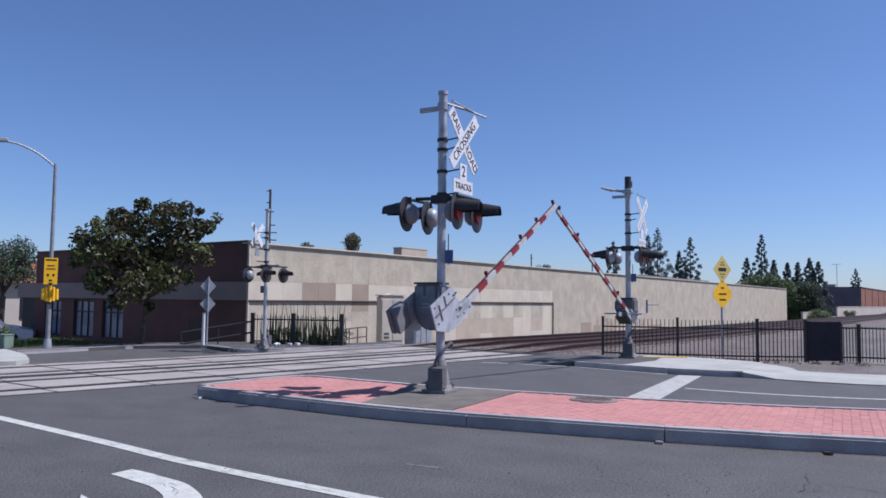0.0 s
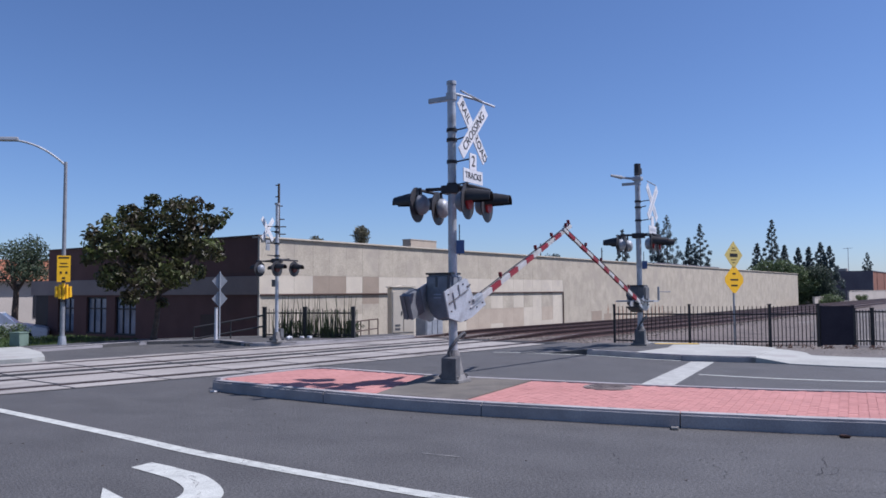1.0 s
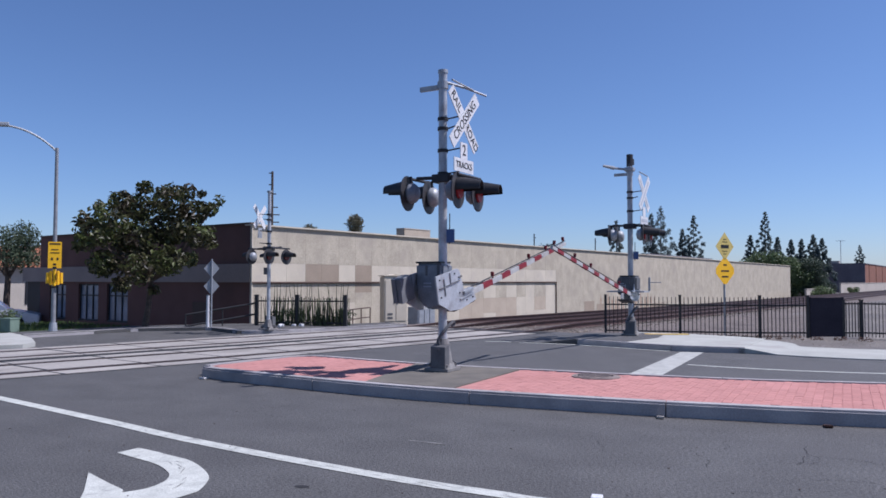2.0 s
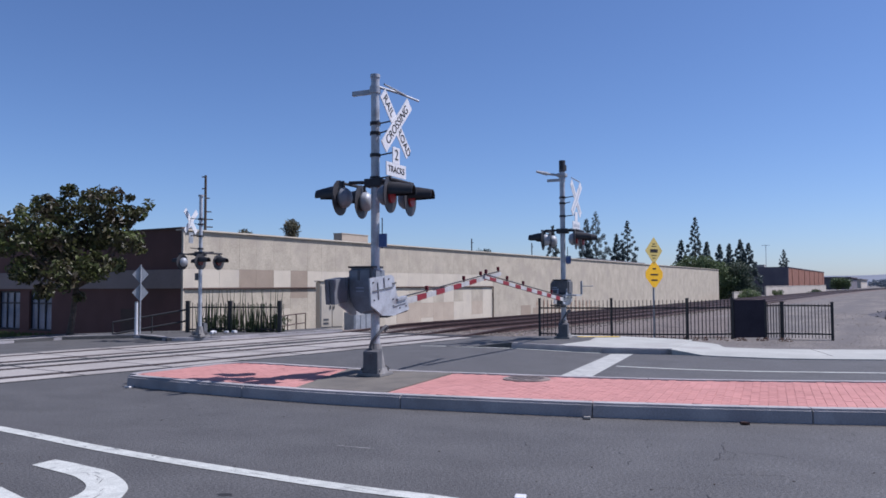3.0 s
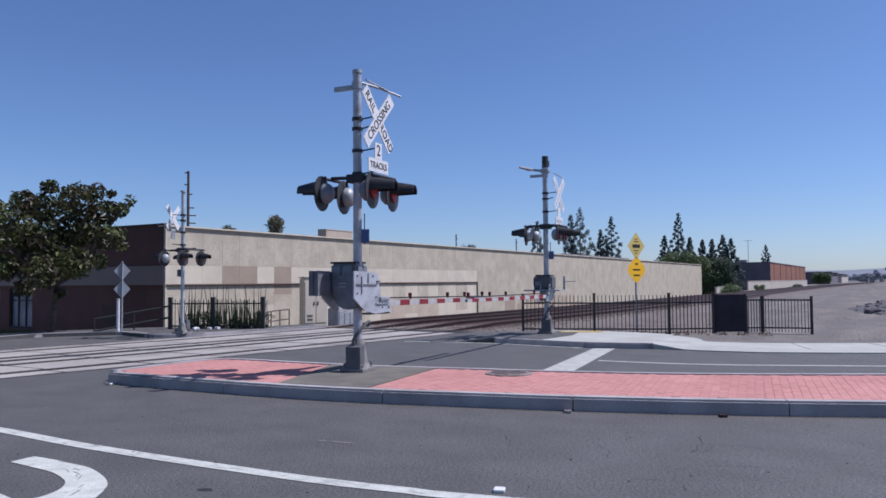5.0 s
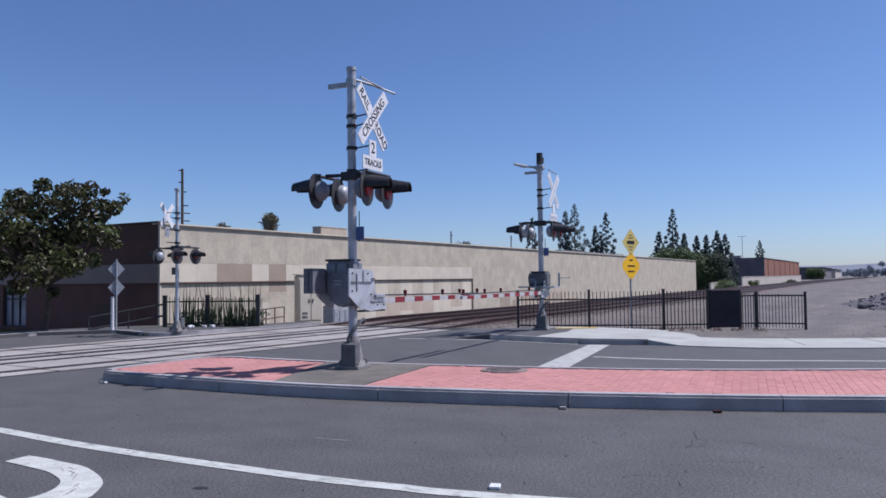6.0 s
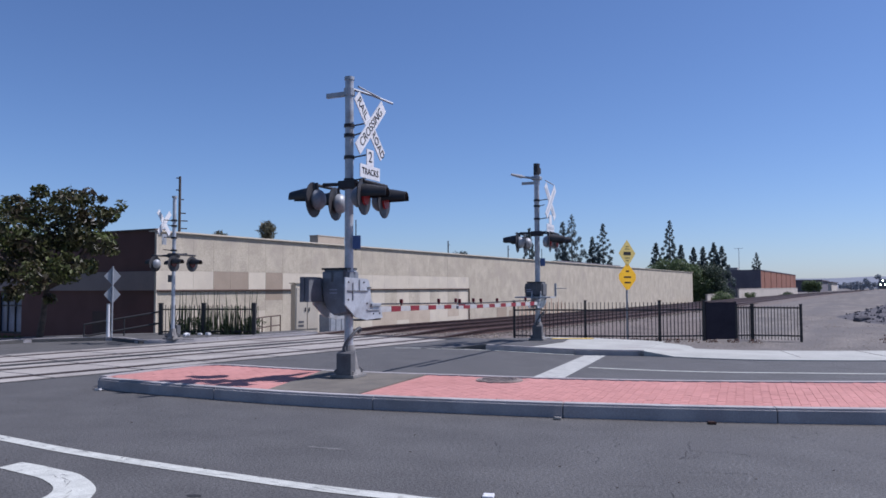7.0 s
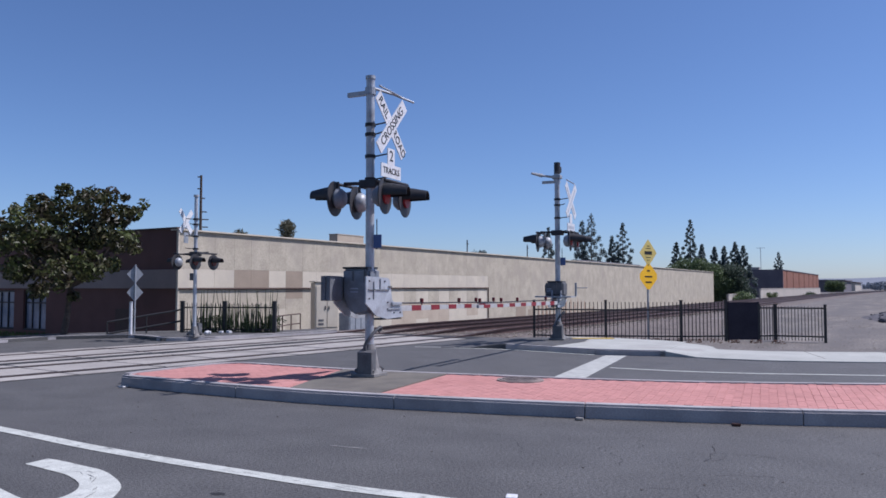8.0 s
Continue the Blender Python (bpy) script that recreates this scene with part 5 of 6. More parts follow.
def conifer(x, y, z0, h, r, seed):
    rng = np.random.default_rng(seed)
    t = thing("conifer", "tall conifer with ragged drooping branches, haze in its pale bluish colour", "tree", pose(x, y, z0), "conifers behind the warehouse")
    bm = nb()
    rod(bm, (0, 0, 0), (0, 0, h * 0.97), 0.18, 0.03, 8)
    part("trunk", bm, M_BARK, t)
    blobs = []
    n = 76
    for i in range(n):
        f = (i + 0.5) / n
        a = i * 2.4 + rng.uniform(-0.4, 0.4)
        reach = 1.45 * r * (1 - f) ** 0.85 * rng.uniform(0.25, 1.0) + 0.06
        rr = 0.22 * r * (1.15 - f) * rng.uniform(0.6, 1.5) + 0.12
        blobs.append((math.cos(a) * reach, math.sin(a) * reach, h * (0.16 + 0.83 * f), rr))
    leaves("crown", blobs, 8000, 0.3, M_CONIFER, t, rng, 0.5, 0.4, 0.1)
    return t


for i, (px, py, h, r) in enumerate(((122.4, 44.1, 15.2, 3.1), (121.8, 45.5, 14.0, 2.2), (119.7, 50.7, 13.0, 1.7), (123.4, 40.9, 11.4, 1.9), (123.9, 39.2, 13.5, 2.1), (126.7, 28.9, 13.8, 1.8), (126.2, 31.0, 10.1, 1.6), (127.1, 27.2, 9.7, 1.6), (127.5, 25.3, 9.3, 1.3), (127.8, 23.9, 9.3, 1.3), (128.1, 22.3, 10.0, 1.5), (128.3, 21.1, 9.4, 1.6))):
    conifer(px, py, -1.3, h, r, 30 + i)
conifer(236, 29.4, 0.0, 11.5, 2.0, 77)


def bush(name, label, blobs, at, count, size, material, seed):
    rng = np.random.default_rng(seed)
    t = thing(name, label, "bush", pose(*at))
    bm = nb()
    for b in blobs[:6]:
        rod(bm, (b[0] * 0.5, b[1] * 0.5, -0.2), (b[0], b[1], b[2]), 0.04, 0.015, 6)
    part("stems", bm, M_BARK, t)
    leaves("foliage", blobs, count, size, material, t, rng, 0.0, 0.5, 0.3)
    return t


rngb = random.Random(21)
bush("hedge", "rounded green trees behind the warehouse end", [(rngb.uniform(-1, 1), 8.6 - 10.0 * k / 15 + rngb.uniform(-0.4, 0.4), 5.3 - 3.2 * ((k - 7.5) / 8) ** 2 - (k % 3) * 1.2, 1.5 + 0.4 * rngb.random()) for k in range(16)], (123.0, 24.4, -0.6), 14000, 0.34, M_BUSH, 5)
bush("round_bush", "small rounded green tree beside a far low building", [(rngb.uniform(-1.2, 1.2), rngb.uniform(-1.8, 1.8), rngb.uniform(0.8, 3.0), 1.2) for k in range(10)], (229, 14.5, -0.4), 2600, 0.45, M_BUSH, 16)
bush("hedge", "dark tall hedge at the warehouse end", [(rngb.uniform(-1, 1), rngb.uniform(-1.9, 3.2), rngb.uniform(0.2, 5.0), 1.3) for k in range(26)], (124.5, 22.2, -0.6), 12000, 0.26, M_HEDGE, 6)
bush("shrub", "low green shrub beside the railway", [(rngb.uniform(-2, 2), rngb.uniform(-0.9, 0.9), rngb.uniform(0.2, 1.0), 0.6) for k in range(9)], (100, 16.6, -0.4), 1400, 0.25, M_BUSH, 7)
bush("shrub", "low green shrub beside the pale wall", [(rngb.uniform(-1.5, 1.5), rngb.uniform(-0.6, 0.6), rngb.uniform(0.2, 1.0), 0.45) for k in range(7)], (118, 15.4, -0.6), 900, 0.22, M_BUSH, 8)
bush("shrub", "low grey shrub row along the railway", [(rngb.uniform(-9, 12), rngb.uniform(-0.5, 0.5), rngb.uniform(0.1, 0.6), 0.6) for k in range(14)], (150, 14.0, -0.5), 1400, 0.3, M_LEAF_GREY, 9)
bush("dry_weed", "dry reddish weeds growing on bare dirt", [(rngb.uniform(-0.5, 0.5), rngb.uniform(-0.7, 0.4), rngb.uniform(0.02, 0.2), 0.22) for k in range(8)], (24.4, -0.75, -0.06), 900, 0.07, M_DRY, 10)
bush("dry_weed", "dry weeds under the iron fence", [(0.25 * k * 0.35 + rngb.uniform(-0.1, 0.1), -0.25 * k + rngb.uniform(-0.1, 0.1), 0.03, 0.10) for k in range(18)], (21.2, 7.0, -0.06), 800, 0.05, M_DRY, 12)


STALKS = []
for hh in (0.8, 1.15, 1.6):
    bm = nb()
    rod(bm, (0, 0, 0), (0, 0, hh), 0.024, 0.006, 5)
    STALKS.append(mesh_of(bm, M_REED))


def build_reeds():
    rng = random.Random(9)
    for k, (x, y, n) in enumerate(((16.75, 18.6, 40), (17.1, 18.0, 36), (17.35, 17.3, 46), (17.7, 16.9, 40))):
        t = thing("reed_clump", "upright green reed clump behind the low fence", "plant", pose(x, y, -0.2), "reeds behind the fence")
        for i in range(n):
            bx, by = rng.gauss(0, 0.2), rng.gauss(0, 0.2)
            h = rng.uniform(0.6, 1.25) if rng.random() > 0.12 else rng.uniform(1.4, 1.75)
            st = new("stalk", STALKS[0 if h < 0.9 else 1 if h < 1.3 else 2])
            st.parent = t
            st.matrix_basis = pose(bx, by, 0, rng.gauss(0, 4), rng.gauss(0, 4), 0)
        leaves("foliage", [(rng.gauss(0, 0.15), rng.gauss(0, 0.15), rng.uniform(0.2, 0.7), 0.18) for i in range(8)], 260, 0.16, M_REED, t, np.random.default_rng(k), 0.6, 0.16)
    t = thing("rubbish", "white rubbish heap at the foot of the fence", "litter", pose(16.2, 17.7, 0.1))
    for i in range(6):
        bm = nb()
        box(bm, 0, 0, 0, rng.uniform(0.06, 0.16), rng.uniform(0.06, 0.13), rng.uniform(0.04, 0.08), pose(rng.gauss(0, 0.2), rng.gauss(0, 0.2), 0.05, rng.uniform(-20, 20), rng.uniform(-20, 20), rng.uniform(0, 90)), 0.02)
        part("scrap", bm, M_WHITE, t)


build_reeds()


# ---- behind the warehouse and along the wall ----
def build_background():
    s = thing("equipment_shed", "beige metal signal equipment cabinet beside the tracks", "cabinet", pose(22.65, 18.75, -1.1, 0, 0, -20))
    bm = nb()
    vs = prism(bm, [(-0.5, 0.0), (0.5, 0.0), (0.5, 2.74), (0.0, 2.86), (-0.5, 2.74)], -0.17, 0.17)
    for v in vs:
        v.co = Vector((v.co.x, -v.co.z, v.co.y))
    bmesh.ops.recalc_face_normals(bm, faces=bm.faces)
    part("body", bm, M_STUCCO_L, s)
    bm = nb()
    box(bm, 0, 0, 2.79, 1.1, 0.42, 0.035, None, 0.01)
    part("roof_edge", bm, M_STUCCO, s)
    for u in (-0.24, 0.24):
        bm = nb()
        box(bm, u, -0.18, 1.85, 0.44, 0.02, 1.55)
        dr = part("door", bm, M_STUCCO_L, s, "beige steel door")
        bm = nb()
        box(bm, u - math.copysign(0.16, u), -0.2, 1.8, 0.03, 0.03, 0.14)
        part("handle", bm, M_DARKIRON, dr)
    bm = nb()
    box(bm, 0.22, -0.197, 2.3, 0.2, 0.01, 0.2)
    part("label_plate", bm, M_PANEL, s)
    for k in range(2):
        bm = nb()
        box(bm, -0.26, -0.195, 1.2 + 0.14 * k, 0.22, 0.012, 0.07)
        part("vent", bm, M_BOXDARK, s)
    c = thing("relay_cabinet", "silver trackside relay cabinet on short legs", "cabinet", pose(21.8, 16.75, -0.35, 0, 0, -6))
    bm = nb()
    box(bm, 0, 0, 0.55, 0.9, 0.5, 0.75, None, 0.02)
    part("body", bm, M_SIGNBACK, c)
    for k in (-1, 0, 1):
        bm = nb()
        box(bm, 0.28 * k, -0.26, 0.55, 0.24, 0.02, 0.62)
        part("door", bm, M_GALV, c)
    for u in (-0.38, 0.38):
        bm = nb()
        box(bm, u, 0, 0.09, 0.08, 0.4, 0.2)
        part("leg", bm, M_DARKIRON, c)
    r = thing("roof_hut", "tan roof hut rising above the parapet", "roof hut", pose(47.3, 37.0, 3.4))
    bm = nb()
    box(bm, 0, 0, 0.8, 3.3, 0.8, 2.6)
    part("body", bm, M_TAN2, r)
    bm = nb()
    box(bm, 0, 0, 2.12, 3.36, 0.86, 0.06)
    part("roof", bm, M_TAN2, r)
    for x, h in ((50.5, 1.95), (61.4, 2.1)):
        a = thing("roof_pole", "thin dark aerial pole standing on the roof", "pole", pose(x, 28.0, 3.1), "roof poles")
        bm = nb()
        rod(bm, (0, 0, 0), (0, 0, h), 0.05, seg=6)
        part("pole", bm, M_DARKIRON, a)
        bm = nb()
        box(bm, 0.1, 0, h - 0.3, 0.3, 0.05, 0.05)
        part("bracket", bm, M_DARKIRON, a)
    bush("roof_edge_tree", "small dark tree top showing over the parapet", [(rngb.uniform(-0.5, 0.5), rngb.uniform(-0.6, 0.6), rngb.uniform(0.5, 1.25), 0.4) for k in range(6)], (56, 30.0, 3.1), 500, 0.2, M_CONIFER, 13)
    d = thing("roof_duct", "long dark flat duct lying on the warehouse roof", "roof duct", pose(83.5, 28.0, 3.1))
    bm = nb()
    box(bm, 0, 0, 0.95, 21.5, 0.8, 0.34, None, 0.03)
    part("duct", bm, M_SLATE, d)
    for k in range(5):
        bm = nb()
        box(bm, -9.6 + 4.8 * k, 0, 0.39, 0.12, 0.5, 0.78)
        part("leg", bm, M_DARKIRON, d)
    for x, y, z, sc in ((44.3, 40.5, 6.0, 0.72), (41.8, 43.0, 5.2, 0.62)):
        p = thing("palm_tree", "palm tree with a shaggy crown behind the warehouse", "palm tree", pose(x, y, -1.5), "palm trees")
        bm = nb()
        rod(bm, (0, 0, 0), (0, 0, z + 1.5), 0.3 * sc, 0.26 * sc, 10)
        part("trunk", bm, M_BARK, p)
        rng = np.random.default_rng(int(x))
        leaves("fronds", [(0, 0, z + 1.5, 1.0 * sc), (0, 0, z + 1.1, 0.8 * sc), (0.2, 0.1, z + 1.7, 0.8 * sc)], 420, 0.55, M_PALM, p, rng, 0.5, 0.12, 0.1)
    u = thing("utility_pole", "dark wooden utility pole with short crossarms", "utility pole", pose(29.8, 33.7, 3.1))
    bm = nb()
    rod(bm, (0, 0, 0), (0, 0, 4.7), 0.085, 0.065, 8)
    part("pole", bm, M_TIE, u)
    for z, w in ((1.77, 1.0), (2.2, 1.05), (2.63, 0.8), (3.4, 0.55), (3.93, -0.5), (4.6, -0.5)):
        bm = nb()
        bar(bm, (0, 0, z), (0.33 * w, -0.24 * w, z), 0.05, 0.06)
        part("crossarm", bm, M_TIE, u)
    # far buildings along the tracks
    b = thing("brick_building", "long low building of red brick with a dark end", "building", pose(149, 17.8, -0.5))
    bm = nb()
    box(bm, 35, 0.1, 2.5, 70, 0.2, 5.0)
    part("brick_wall", bm, M_REDBRICK, b)
    bm = nb()
    box(bm, -0.1, 3.6, 2.5, 0.2, 7.2, 5.0)
    part("end_wall", bm, M_SLATE, b)
    bm = nb()
    box(bm, 35, 3.7, 5.05, 70.4, 7.6, 0.14)
    part("roof", bm, M_SLATE, b)
    for k in range(7):
        bm = nb()
        box(bm, 5 + k * 10, -0.02, 2.5, 0.25, 0.1, 5.0)
        part("pilaster", bm, M_REDBRICK, b)
    bm = nb()
    box(bm, 2, 5.0, 5.35, 1.5, 1.6, 0.5)
    part("roof_unit", bm, M_PANEL, b)
    b = thing("brick_hut", "small brown hut beside the hedge", "building", pose(147.5, 25.6, -0.5))
    bm = nb()
    box(bm, 0, 0, 1.6, 2, 1.6, 3.2)
    part("body", bm, M_REDBRICK, b)
    bm = nb()
    box(bm, 0, 0, 3.25, 2.3, 1.9, 0.15)
    part("roof", bm, M_SLATE, b)
    for k, (x0, x1, y, z1) in enumerate(((96, 112, 17.6, 0.55), (113, 206, 16.5, 1.2))):
        w = thing("boundary_wall", "pale low boundary wall along the railway", "wall", pose(x0, y, -1.5))
        bm = nb()
        box(bm, (x1 - x0) / 2, 0, (z1 + 1.5) / 2, x1 - x0, 0.2, z1 + 1.5)
        part("body", bm, M_PALEWALL, w)
        bm = nb()
        box(bm, (x1 - x0) / 2, 0, z1 + 1.53, x1 - x0, 0.3, 0.07)
        part("coping", bm, M_PALEWALL, w)
    for x, y, lx, ly, h in ((235, 13, 40, 8, 3.2), (300, 13, 50, 8, 3.0)):
        b = thing("low_building", "far low grey building beyond the brick one", "building", pose(x, y, 0))
        bm = nb()
        box(bm, lx / 2, ly / 2, h / 2, lx, ly, h)
        part("body", bm, M_SLATE if x < 250 else M_PALEWALL, b)
        bm = nb()
        box(bm, lx / 2, ly / 2, h + 0.1, lx + 1, ly + 1, 0.25)
        part("roof", bm, M_SLATE, b)
    a = thing("aerial", "thin television aerial mast on a roof", "aerial", pose(158, 22.8, 4.5))
    bm = nb()
    rod(bm, (0, 0, 0), (0, 0, 4.6), 0.05, seg=6)
    box(bm, 0, 0, 4.5, 0.1, 1.6, 0.06)
    part("mast", bm, M_SIGNBACK, a)
    rng = np.random.default_rng(50)
    blobs = []
    for i in range(150):
        x = rng.uniform(430, 760)
        blobs.append((x, 0.035 * x - 6 + rng.uniform(-60, 6), rng.uniform(0.3, 2.6) * x / 400, rng.uniform(1.2, 2.4)))
    for i in range(50):
        x = rng.uniform(500, 640)
        blobs.append((x, rng.uniform(-60, 10), rng.uniform(1, 9), rng.uniform(1.0, 2.6)))
    # no haze in the air here: the pale blue leaf colour supplies it
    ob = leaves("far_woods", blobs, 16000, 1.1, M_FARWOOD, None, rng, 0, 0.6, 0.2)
    tagged(ob, "distant trees along the horizon, pale blue haze in their colour", "woods", kind="stuff")
    bm = nb()
    n = 60
    top = [(1500, -700 + 22 * i, 12 + 26 * step(-100, 700, 22 * (n - i) - 700 + 300) * (0.75 + 0.5 * noise.noise(Vector((i * 0.25, 0, 7))))) for i in range(n)]
    f0 = [bm.verts.new((x - 250, y, -1)) for x, y, z in top]
    f1 = [bm.verts.new(p) for p in top]
    f2 = [bm.verts.new((x + 400, y, -1)) for x, y, z in top]
    for i in range(n - 1):
        bm.faces.new((f0[i], f1[i], f1[i + 1], f0[i + 1]))
        bm.faces.new((f1[i], f2[i], f2[i + 1], f1[i + 1]))
    bmesh.ops.recalc_face_normals(bm, faces=bm.faces)
    tagged(part("hill", bm, M_HILL), "distant low hills with blue haze in their colour", "hill", kind="structure")
    # gravel pile
    bm = nb()
    nx, ny = 34, 18
    g = []
    for i in range(nx + 1):
        row = []
        for j in range(ny + 1):
            u, v = i / nx * 2 - 1, j / ny * 2 - 1
            d = math.hypot(u, v)
            p = Vector((44 + 10 * u, -2.2 + 4.2 * v, 0))
            row.append(bm.verts.new((p.x, p.y, -0.25 + 1.1 * max(0, 1 - d) ** 0.8 * (1 + 0.25 * noise.noise(p * 0.6)) + 0.10 * noise.noise(p * 1.7))))
        g.append(row)
    for i in range(nx):
        for j in range(ny):
            bm.faces.new((g[i][j], g[i + 1][j], g[i + 1][j + 1], g[i][j + 1]))
    rg = random.Random(12)
    for i in range(2600):
        u, v = rg.uniform(-0.8, 0.8), rg.uniform(-0.8, 0.8)
        q = g[int((u + 1) / 2 * nx)][int((v + 1) / 2 * ny)].co
        s = rg.uniform(0.02, 0.075)
        o = Vector((q.x + rg.uniform(-0.3, 0.3), q.y + rg.uniform(-0.2, 0.2), q.z))
        vs = [bm.verts.new(o + Vector((a * s, b * s, c * s)) * rg.uniform(0.7, 1.2)) for a, b, c in ((1, 0, -0.3), (-0.5, 0.9, -0.3), (-0.5, -0.9, -0.3), (0, 0, 0.8))]
        for t3 in ((0, 1, 3), (1, 2, 3), (2, 0, 3)):
            bm.faces.new([vs[k] for k in t3])
    tagged(part("gravel_pile", bm, M_GRAVEL, smooth=True), "long heap of dark grey gravel on dirt", "gravel pile", kind="stuff")
    bm = nb()
    xs = [20.7 + 0.6 * i for i in range(30)]
    near = [max(9.3 - (x - 20.7) * 2.1, 4.4 + (x - 22.8) * 0.18) for x in xs]
    near = [min(y + 0.25 * noise.noise(Vector((x, 0, 3))), rail_y(x) - 0.75) for x, y in zip(xs, near)]
    rows = [[bm.verts.new((x, y + (rail_y(x) - 0.7 - y) * k / 6, land(x, y + (rail_y(x) - 0.7 - y) * k / 6) + 0.02)) for k in range(7)] for x, y in zip(xs, near)]
    for a, b in zip(rows, rows[1:]):
        for k in range(6):
            bm.faces.new((a[k], b[k], b[k + 1], a[k + 1]))
    tagged(part("gravel_strip", bm, M_BALLAST), "grey gravel between the fence and the track", "gravel", kind="stuff")
    t = thing("rock", "dark angular rock lying on the dirt", "rock", pose(38.3, 0.35, 0.0))
    bm = nb()
    bmesh.ops.create_icosphere(bm, subdivisions=2, radius=0.3)
    for v in bm.verts:
        v.co = Vector((v.co.x, v.co.y * 1.3, v.co.z * 0.7)) * (1 + 0.4 * noise.noise(v.co * 4))
    part("stone", bm, M_GRAVEL, t)
    rng = np.random.default_rng(6)
    verts, faces = [], []
    for i in range(3600):
        x, y = 18.6 + 28 * rng.random() ** 1.6, rng.uniform(-7, 6)
        if x < 18.75 + max(0, 1.8 - y) * 0.55 or (y > 3.4 and x < 20.2) or (y > 4.5 and x < 23):
            continue
        sz = rng.uniform(0.006, 0.02) * (1 + (x - 20) / 25)
        c = np.array([x, y, land(x, y)])
        p = c + rng.normal(size=(6, 3)) * 0.2 * sz + sz * np.array([(1, 0, 0), (-1, 0, 0), (0, 1, 0), (0, -1, 0), (0, 0, 0.7), (0, 0, -0.7)])
        k = len(verts)
        verts += p.tolist()
        faces += [(k + a, k + b2, k + c2) for a, b2, c2 in ((0, 2, 4), (2, 1, 4), (1, 3, 4), (3, 0, 4))]
    me = bpy.data.meshes.new("mesh")
    me.from_pydata(verts, [], faces)
    me.materials.append(M_STONE)
    tagged(new("dirt_stones", me), "small stones scattered over the bare dirt", "gravel", kind="stuff")


build_background()


# ---- far side of the street, beyond the lawn ----
def build_left():
    rng = np.random.default_rng(14)
    t = thing("street_tree", "grey green tree with an airy crown far behind the lawn", "tree", pose(18.6, 41.0, -0.6))
    bm = nb()
    rod(bm, (0, 0, 0), (0.1, 0, 2.6), 0.2, 0.13, 8)
    for a in range(5):
        rod(bm, (0.1, 0, 2.2), (1.2 * math.cos(a * 1.3), 1.2 * math.sin(a * 1.3), 4.0), 0.08, 0.02, 6)
    part("trunk", bm, M_BARK, t)
    leaves("crown", [(rng.uniform(-1.6, 1.3), rng.uniform(-1.2, 1.2), rng.uniform(2.9, 4.75), 0.72) for i in range(18)], 4200, 0.18, M_LEAF_GREY, t, rng, 0.2, 0.4, 0.3)
    h = thing("tiled_house", "low white building with a red clay tile roof", "house", pose(20, 58, -0.6))
    bm = nb()
    box(bm, 0, 0, 1.5, 22, 8, 3.0)
    part("wall", bm, M_PALEWALL, h)
    bm = nb()
    vs = prism(bm, [(-4.6, 3.0), (4.6, 3.0), (0, 4.6)], -11.6, 11.6)
    for v in vs:
        v.co = Vector((v.co.z, v.co.x, v.co.y))
    bmesh.ops.recalc_face_normals(bm, faces=bm.faces)
    part("roof", bm, M_TILE, h)
    for k in range(4):
        bm = nb()
        box(bm, -8 + k * 5, -4.02, 1.4, 2.4, 0.1, 1.8)
        w = part("window", bm, M_FRAME, h)
    c = thing("parked_car", "white saloon car parked beyond the lawn", "car", pose(15.9, 36.9, -0.75, 0, 0, -33))
    bm = nb()
    vs = prism(bm, [(-2.2, 0.25), (2.2, 0.25), (2.25, 0.7), (1.2, 0.92), (-1.7, 0.95), (-2.25, 0.75)], -0.85, 0.85)
    for v in vs:
        v.co = Vector((v.co.x, v.co.z, v.co.y))
    bmesh.ops.recalc_face_normals(bm, faces=bm.faces)
    bmesh.ops.bevel(bm, geom=bm.edges[:], offset=0.05, segments=2, affect="EDGES")
    part("body", bm, M_CARPAINT, c)
    bm = nb()
    vs = prism(bm, [(-1.6, 0.9), (1.0, 0.9), (0.35, 1.4), (-1.0, 1.42)], -0.72, 0.72)
    for v in vs:
        v.co = Vector((v.co.x, v.co.z * (0.85 if v.co.y > 1.2 else 1.0), v.co.y))
    bmesh.ops.recalc_face_normals(bm, faces=bm.faces)
    part("cabin_glass", bm, M_GLASS, c)
    bm = nb()
    box(bm, -0.33, 0, 1.42, 1.35, 1.22, 0.05, None, 0.02)
    part("roof", bm, M_CARPAINT, c)
    for u in (-1.35, 1.35):
        for v in (-0.8, 0.8):
            bm = nb()
            disc(bm, pose(u, v, 0.31, 90), 0.31, 0.2, 18)
            wh = part("wheel", bm, M_RUBBER, c)
            bm = nb()
            disc(bm, pose(u, v * 1.02, 0.31, 90), 0.18, 0.2, 14)
            part("rim", bm, M_SIGNBACK, wh)
    bush("hedge", "low dark hedge before the parked car", [(0.3 * k, -0.2 * k, 0.25, 0.36) for k in range(6)], (10.7, 27.6, 0.0), 1400, 0.1, M_BUSH, 15)
    rng = np.random.default_rng(15)
    n = 5000
    x, y = rng.uniform(7, 13.6, n), rng.uniform(21.7, 26, n)
    hgt = rng.uniform(0.04, 0.10, n)
    a = rng.uniform(0, 6.28, n)
    verts = np.stack([np.stack([x - 0.012 * np.cos(a), y - 0.012 * np.sin(a), 0 * x + 0.07], 1), np.stack([x + 0.012 * np.cos(a), y + 0.012 * np.sin(a), 0 * x + 0.07], 1), np.stack([x + rng.normal(0, 0.02, n), y + rng.normal(0, 0.02, n), 0.08 + hgt], 1)], 1).reshape(-1, 3)
    me = bpy.data.meshes.new("mesh")
    me.from_pydata(verts.tolist(), [], [(3 * i, 3 * i + 1, 3 * i + 2) for i in range(n)])
    me.materials.append(M_GRASS)
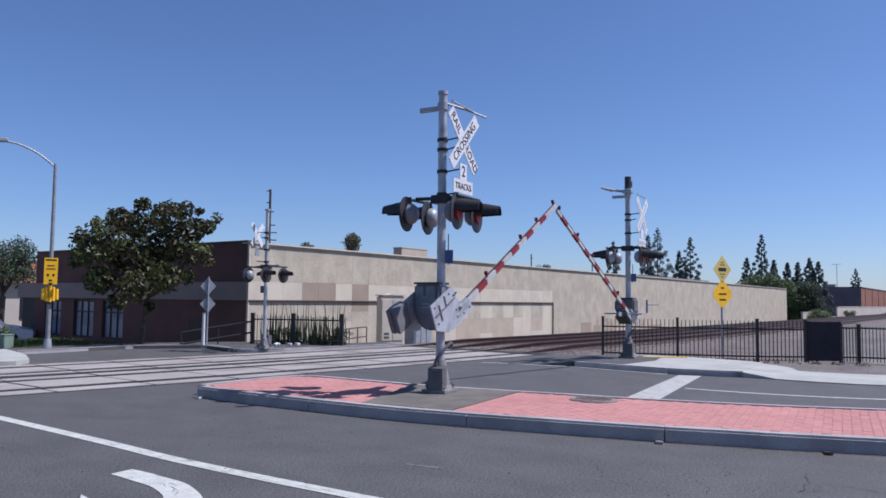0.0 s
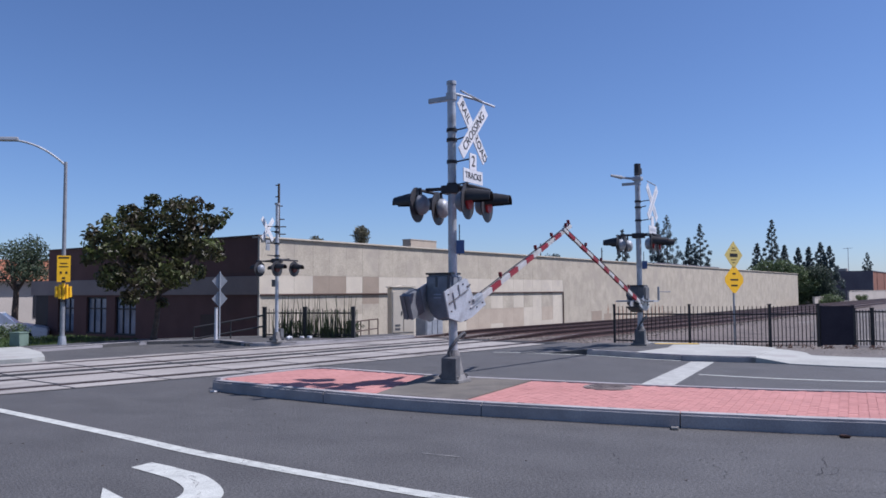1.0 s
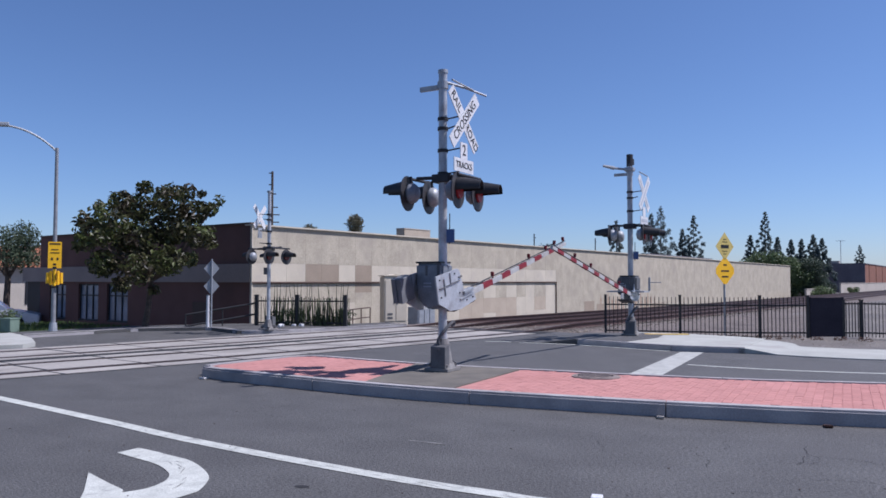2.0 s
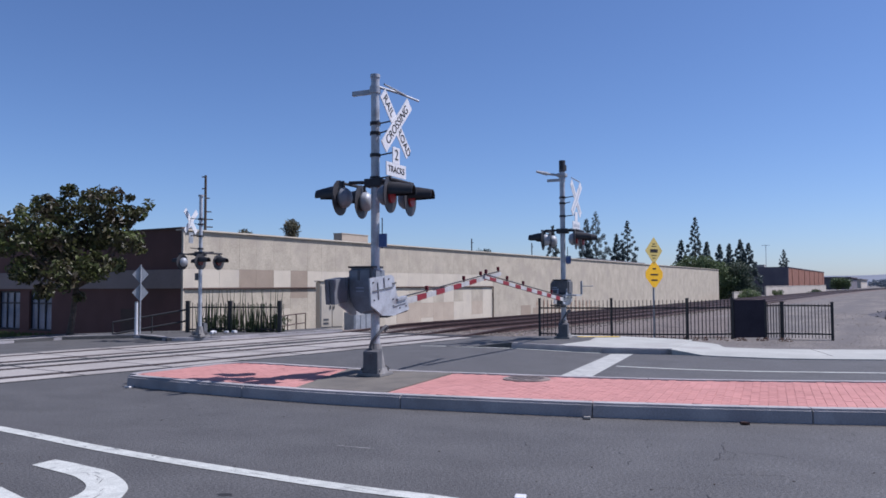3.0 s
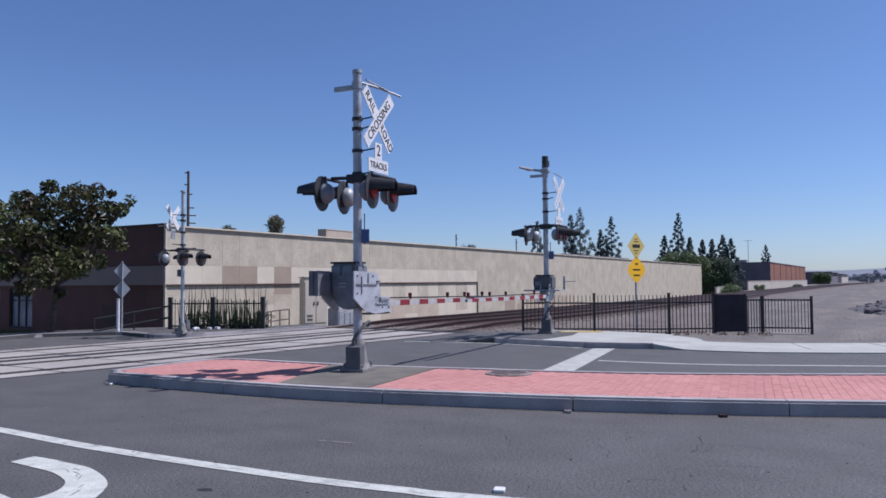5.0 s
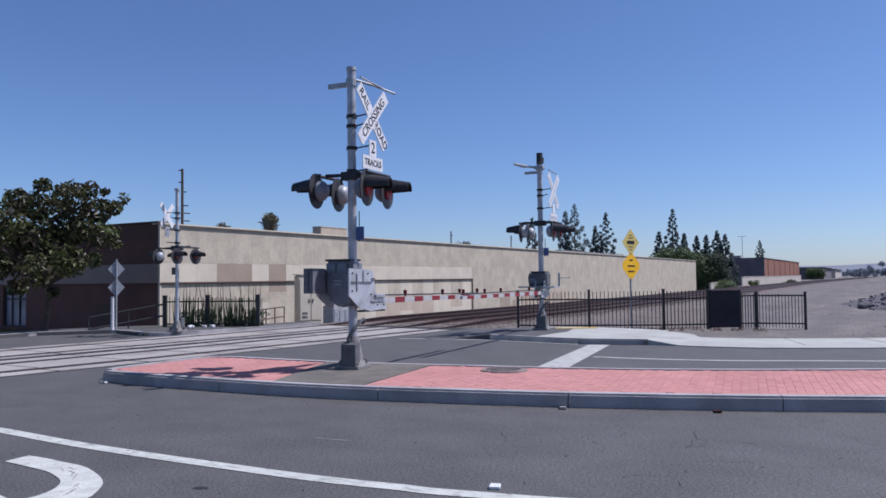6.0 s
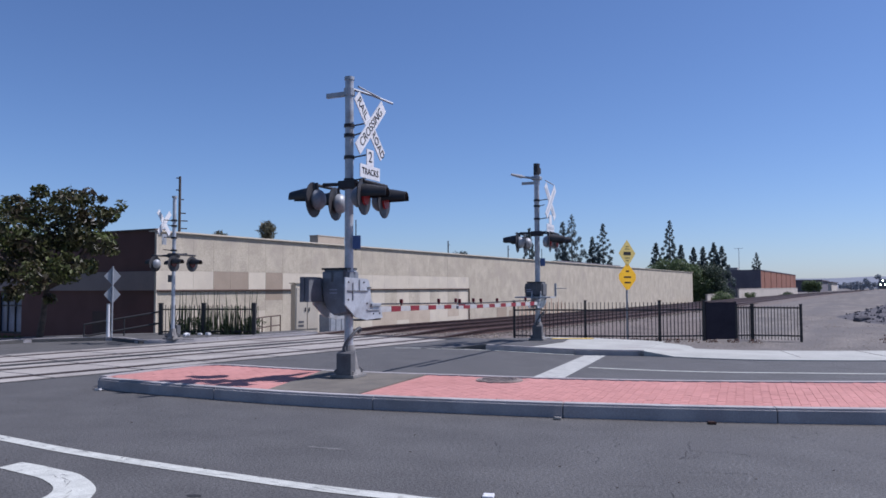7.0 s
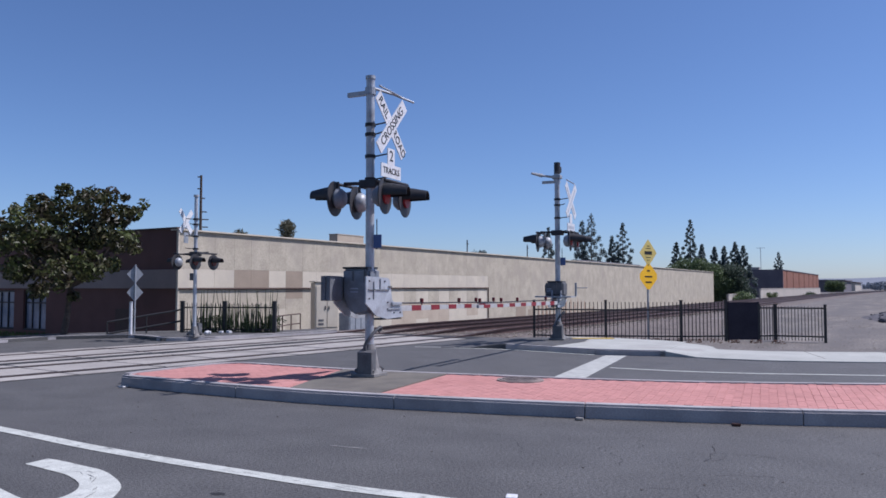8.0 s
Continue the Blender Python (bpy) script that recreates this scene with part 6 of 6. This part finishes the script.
    tagged(new("grass", me), "short green grass blades on the lawn", "grass", kind="stuff")


build_left()


def build_train():
    t = thing("locomotive", "approaching locomotive with bright headlights far down the track", "train")
    bm = nb()
    vs = prism(bm, [(-1.5, 0.9), (1.5, 0.9), (1.5, 3.6), (1.0, 4.4), (-1.0, 4.4), (-1.5, 3.6)], 0, 18)
    for v in vs:
        v.co = Vector((v.co.z, v.co.x, v.co.y))
    bmesh.ops.recalc_face_normals(bm, faces=bm.faces)
    part("body", bm, M_SLATE, t)
    bm = nb()
    box(bm, -0.03, 0, 3.35, 0.06, 2.3, 0.7)
    part("windscreen", bm, M_GLASS, t)
    bm = nb()
    box(bm, 9, 0, 0.45, 16, 2.2, 0.9)
    part("bogies", bm, M_DARKIRON, t)
    for y, z, r in ((0, 3.75, 0.27), (-0.8, 2.1, 0.24), (0.8, 2.1, 0.24)):
        bm = nb()
        disc(bm, pose(-0.06, y, z, 0, 90), r, 0.08, 16)
        part("headlight", bm, M_HEADLIGHT, t, "lit headlight")
    return t


train = build_train()


# ---- red pavers of the island ----
def inside(p, poly):
    x, y = p
    c = False
    for (x0, y0), (x1, y1) in zip(poly, poly[1:] + poly[:1]):
        if (y0 > y) != (y1 > y) and x < (x1 - x0) * (y - y0) / (y1 - y0) + x0:
            c = not c
    return c


def build_pavers():
    poly = offset_line(FRONT, 0.21) + offset_line(BACK, -0.19)[::-1]
    pad = [(7.5, 7.0), (7.75, 5.55), (10.35, 5.92), (10.1, 7.9)]
    L, W, G = 0.20, 0.10, 0.004
    spots = []
    ang = radians(-82)
    d, s = Vector((math.cos(ang), math.sin(ang))), Vector((-math.sin(ang), math.cos(ang)))
    o = Vector((9.0, 6.0))
    for j in range(-60, 120):
        for i in range(-20, 34):
            p = o + s * (i * L + (L / 2 if j % 2 else 0)) + d * (j * W)
            q = (p.x, p.y)
            if p.y > -4.4 and inside(q, poly) and not inside(q, pad) and (p - Vector((10.1, 4.7))).length > 0.4:
                spots.append((p.x, p.y, ang))
    bm = nb()
    box(bm, 0, 0, 0, W - G, L - G, 0.03)
    for f in [f for f in bm.faces if f.normal.z < -0.5]:
        bm.faces.remove(f)
    me = mesh_of(bm, M_BRICK)
    rng = random.Random(2)
    spots.sort(key=lambda p: math.hypot(p[0] - 8.6, p[1] - 3.2))
    for x, y, a in spots[:300]:
        ob = new("paver", me)
        ob.parent = island
        ob.matrix_basis = pose(x, y, 0.131 + rng.uniform(-0.001, 0.001), 0, 0, math.degrees(a))
    verts, faces = [], []
    for x, y, a in spots[300:]:
        ca, sa, z = math.cos(a), math.sin(a), 0.146 + rng.uniform(-0.001, 0.001)
        k = len(verts)
        for zz, e in ((z, 0.0), (z - 0.025, 0.0)):
            for u, v in ((-1, -1), (1, -1), (1, 1), (-1, 1)):
                uu, vv = u * (W - G) / 2, v * (L - G) / 2
                verts.append((x + uu * ca - vv * sa, y + uu * sa + vv * ca, zz))
        faces += [(k, k + 1, k + 2, k + 3)] + [(k + 4 + i, k + 4 + (i + 1) % 4, k + (i + 1) % 4, k + i) for i in range(4)]
    me = bpy.data.meshes.new("mesh")
    me.from_pydata(verts, [], faces)
    me.materials.append(M_BRICK_S)
    ob = new("paver_field", me)
    ob.parent = island
    tagged(ob, "many small red pavers", kind="stuff")


build_pavers()


def motions():
    a_deg = ((0.0, 27.5), (0.5, 23.2), (1.0, 19.6), (2.5, 9.7), (3.0, 6.7), (3.5, 4.2), (4.0, 1.8), (4.4, 0.0), (4.6, -0.5), (8.0, -0.5))
    b_deg = ((0.0, 22.7), (0.5, 19.6), (1.0, 16.3), (2.5, 8.1), (3.0, 5.7), (3.5, 3.9), (4.0, 2.4), (4.5, 0.9), (4.9, 0.3), (8.0, 0.3))
    walk(ARM_A, [(t, pose(0, -0.10, 1.0, 0, -a, 0)) for t, a in a_deg])
    walk(ARM_B, [(t, pose(0, -0.12, 0.96, 0, a, 0)) for t, a in b_deg])
    rows = []
    for k in range(5):
        t = 2.0 * k
        x = 470 - 16 * t
        slope = math.degrees(math.atan((rail_y(x + 1) - rail_y(x - 1)) / 2))
        rows.append((t, pose(x, rail_y(x) + 1.2, 0.11, 0, 0, slope)))
    walk(train, rows)


motions()
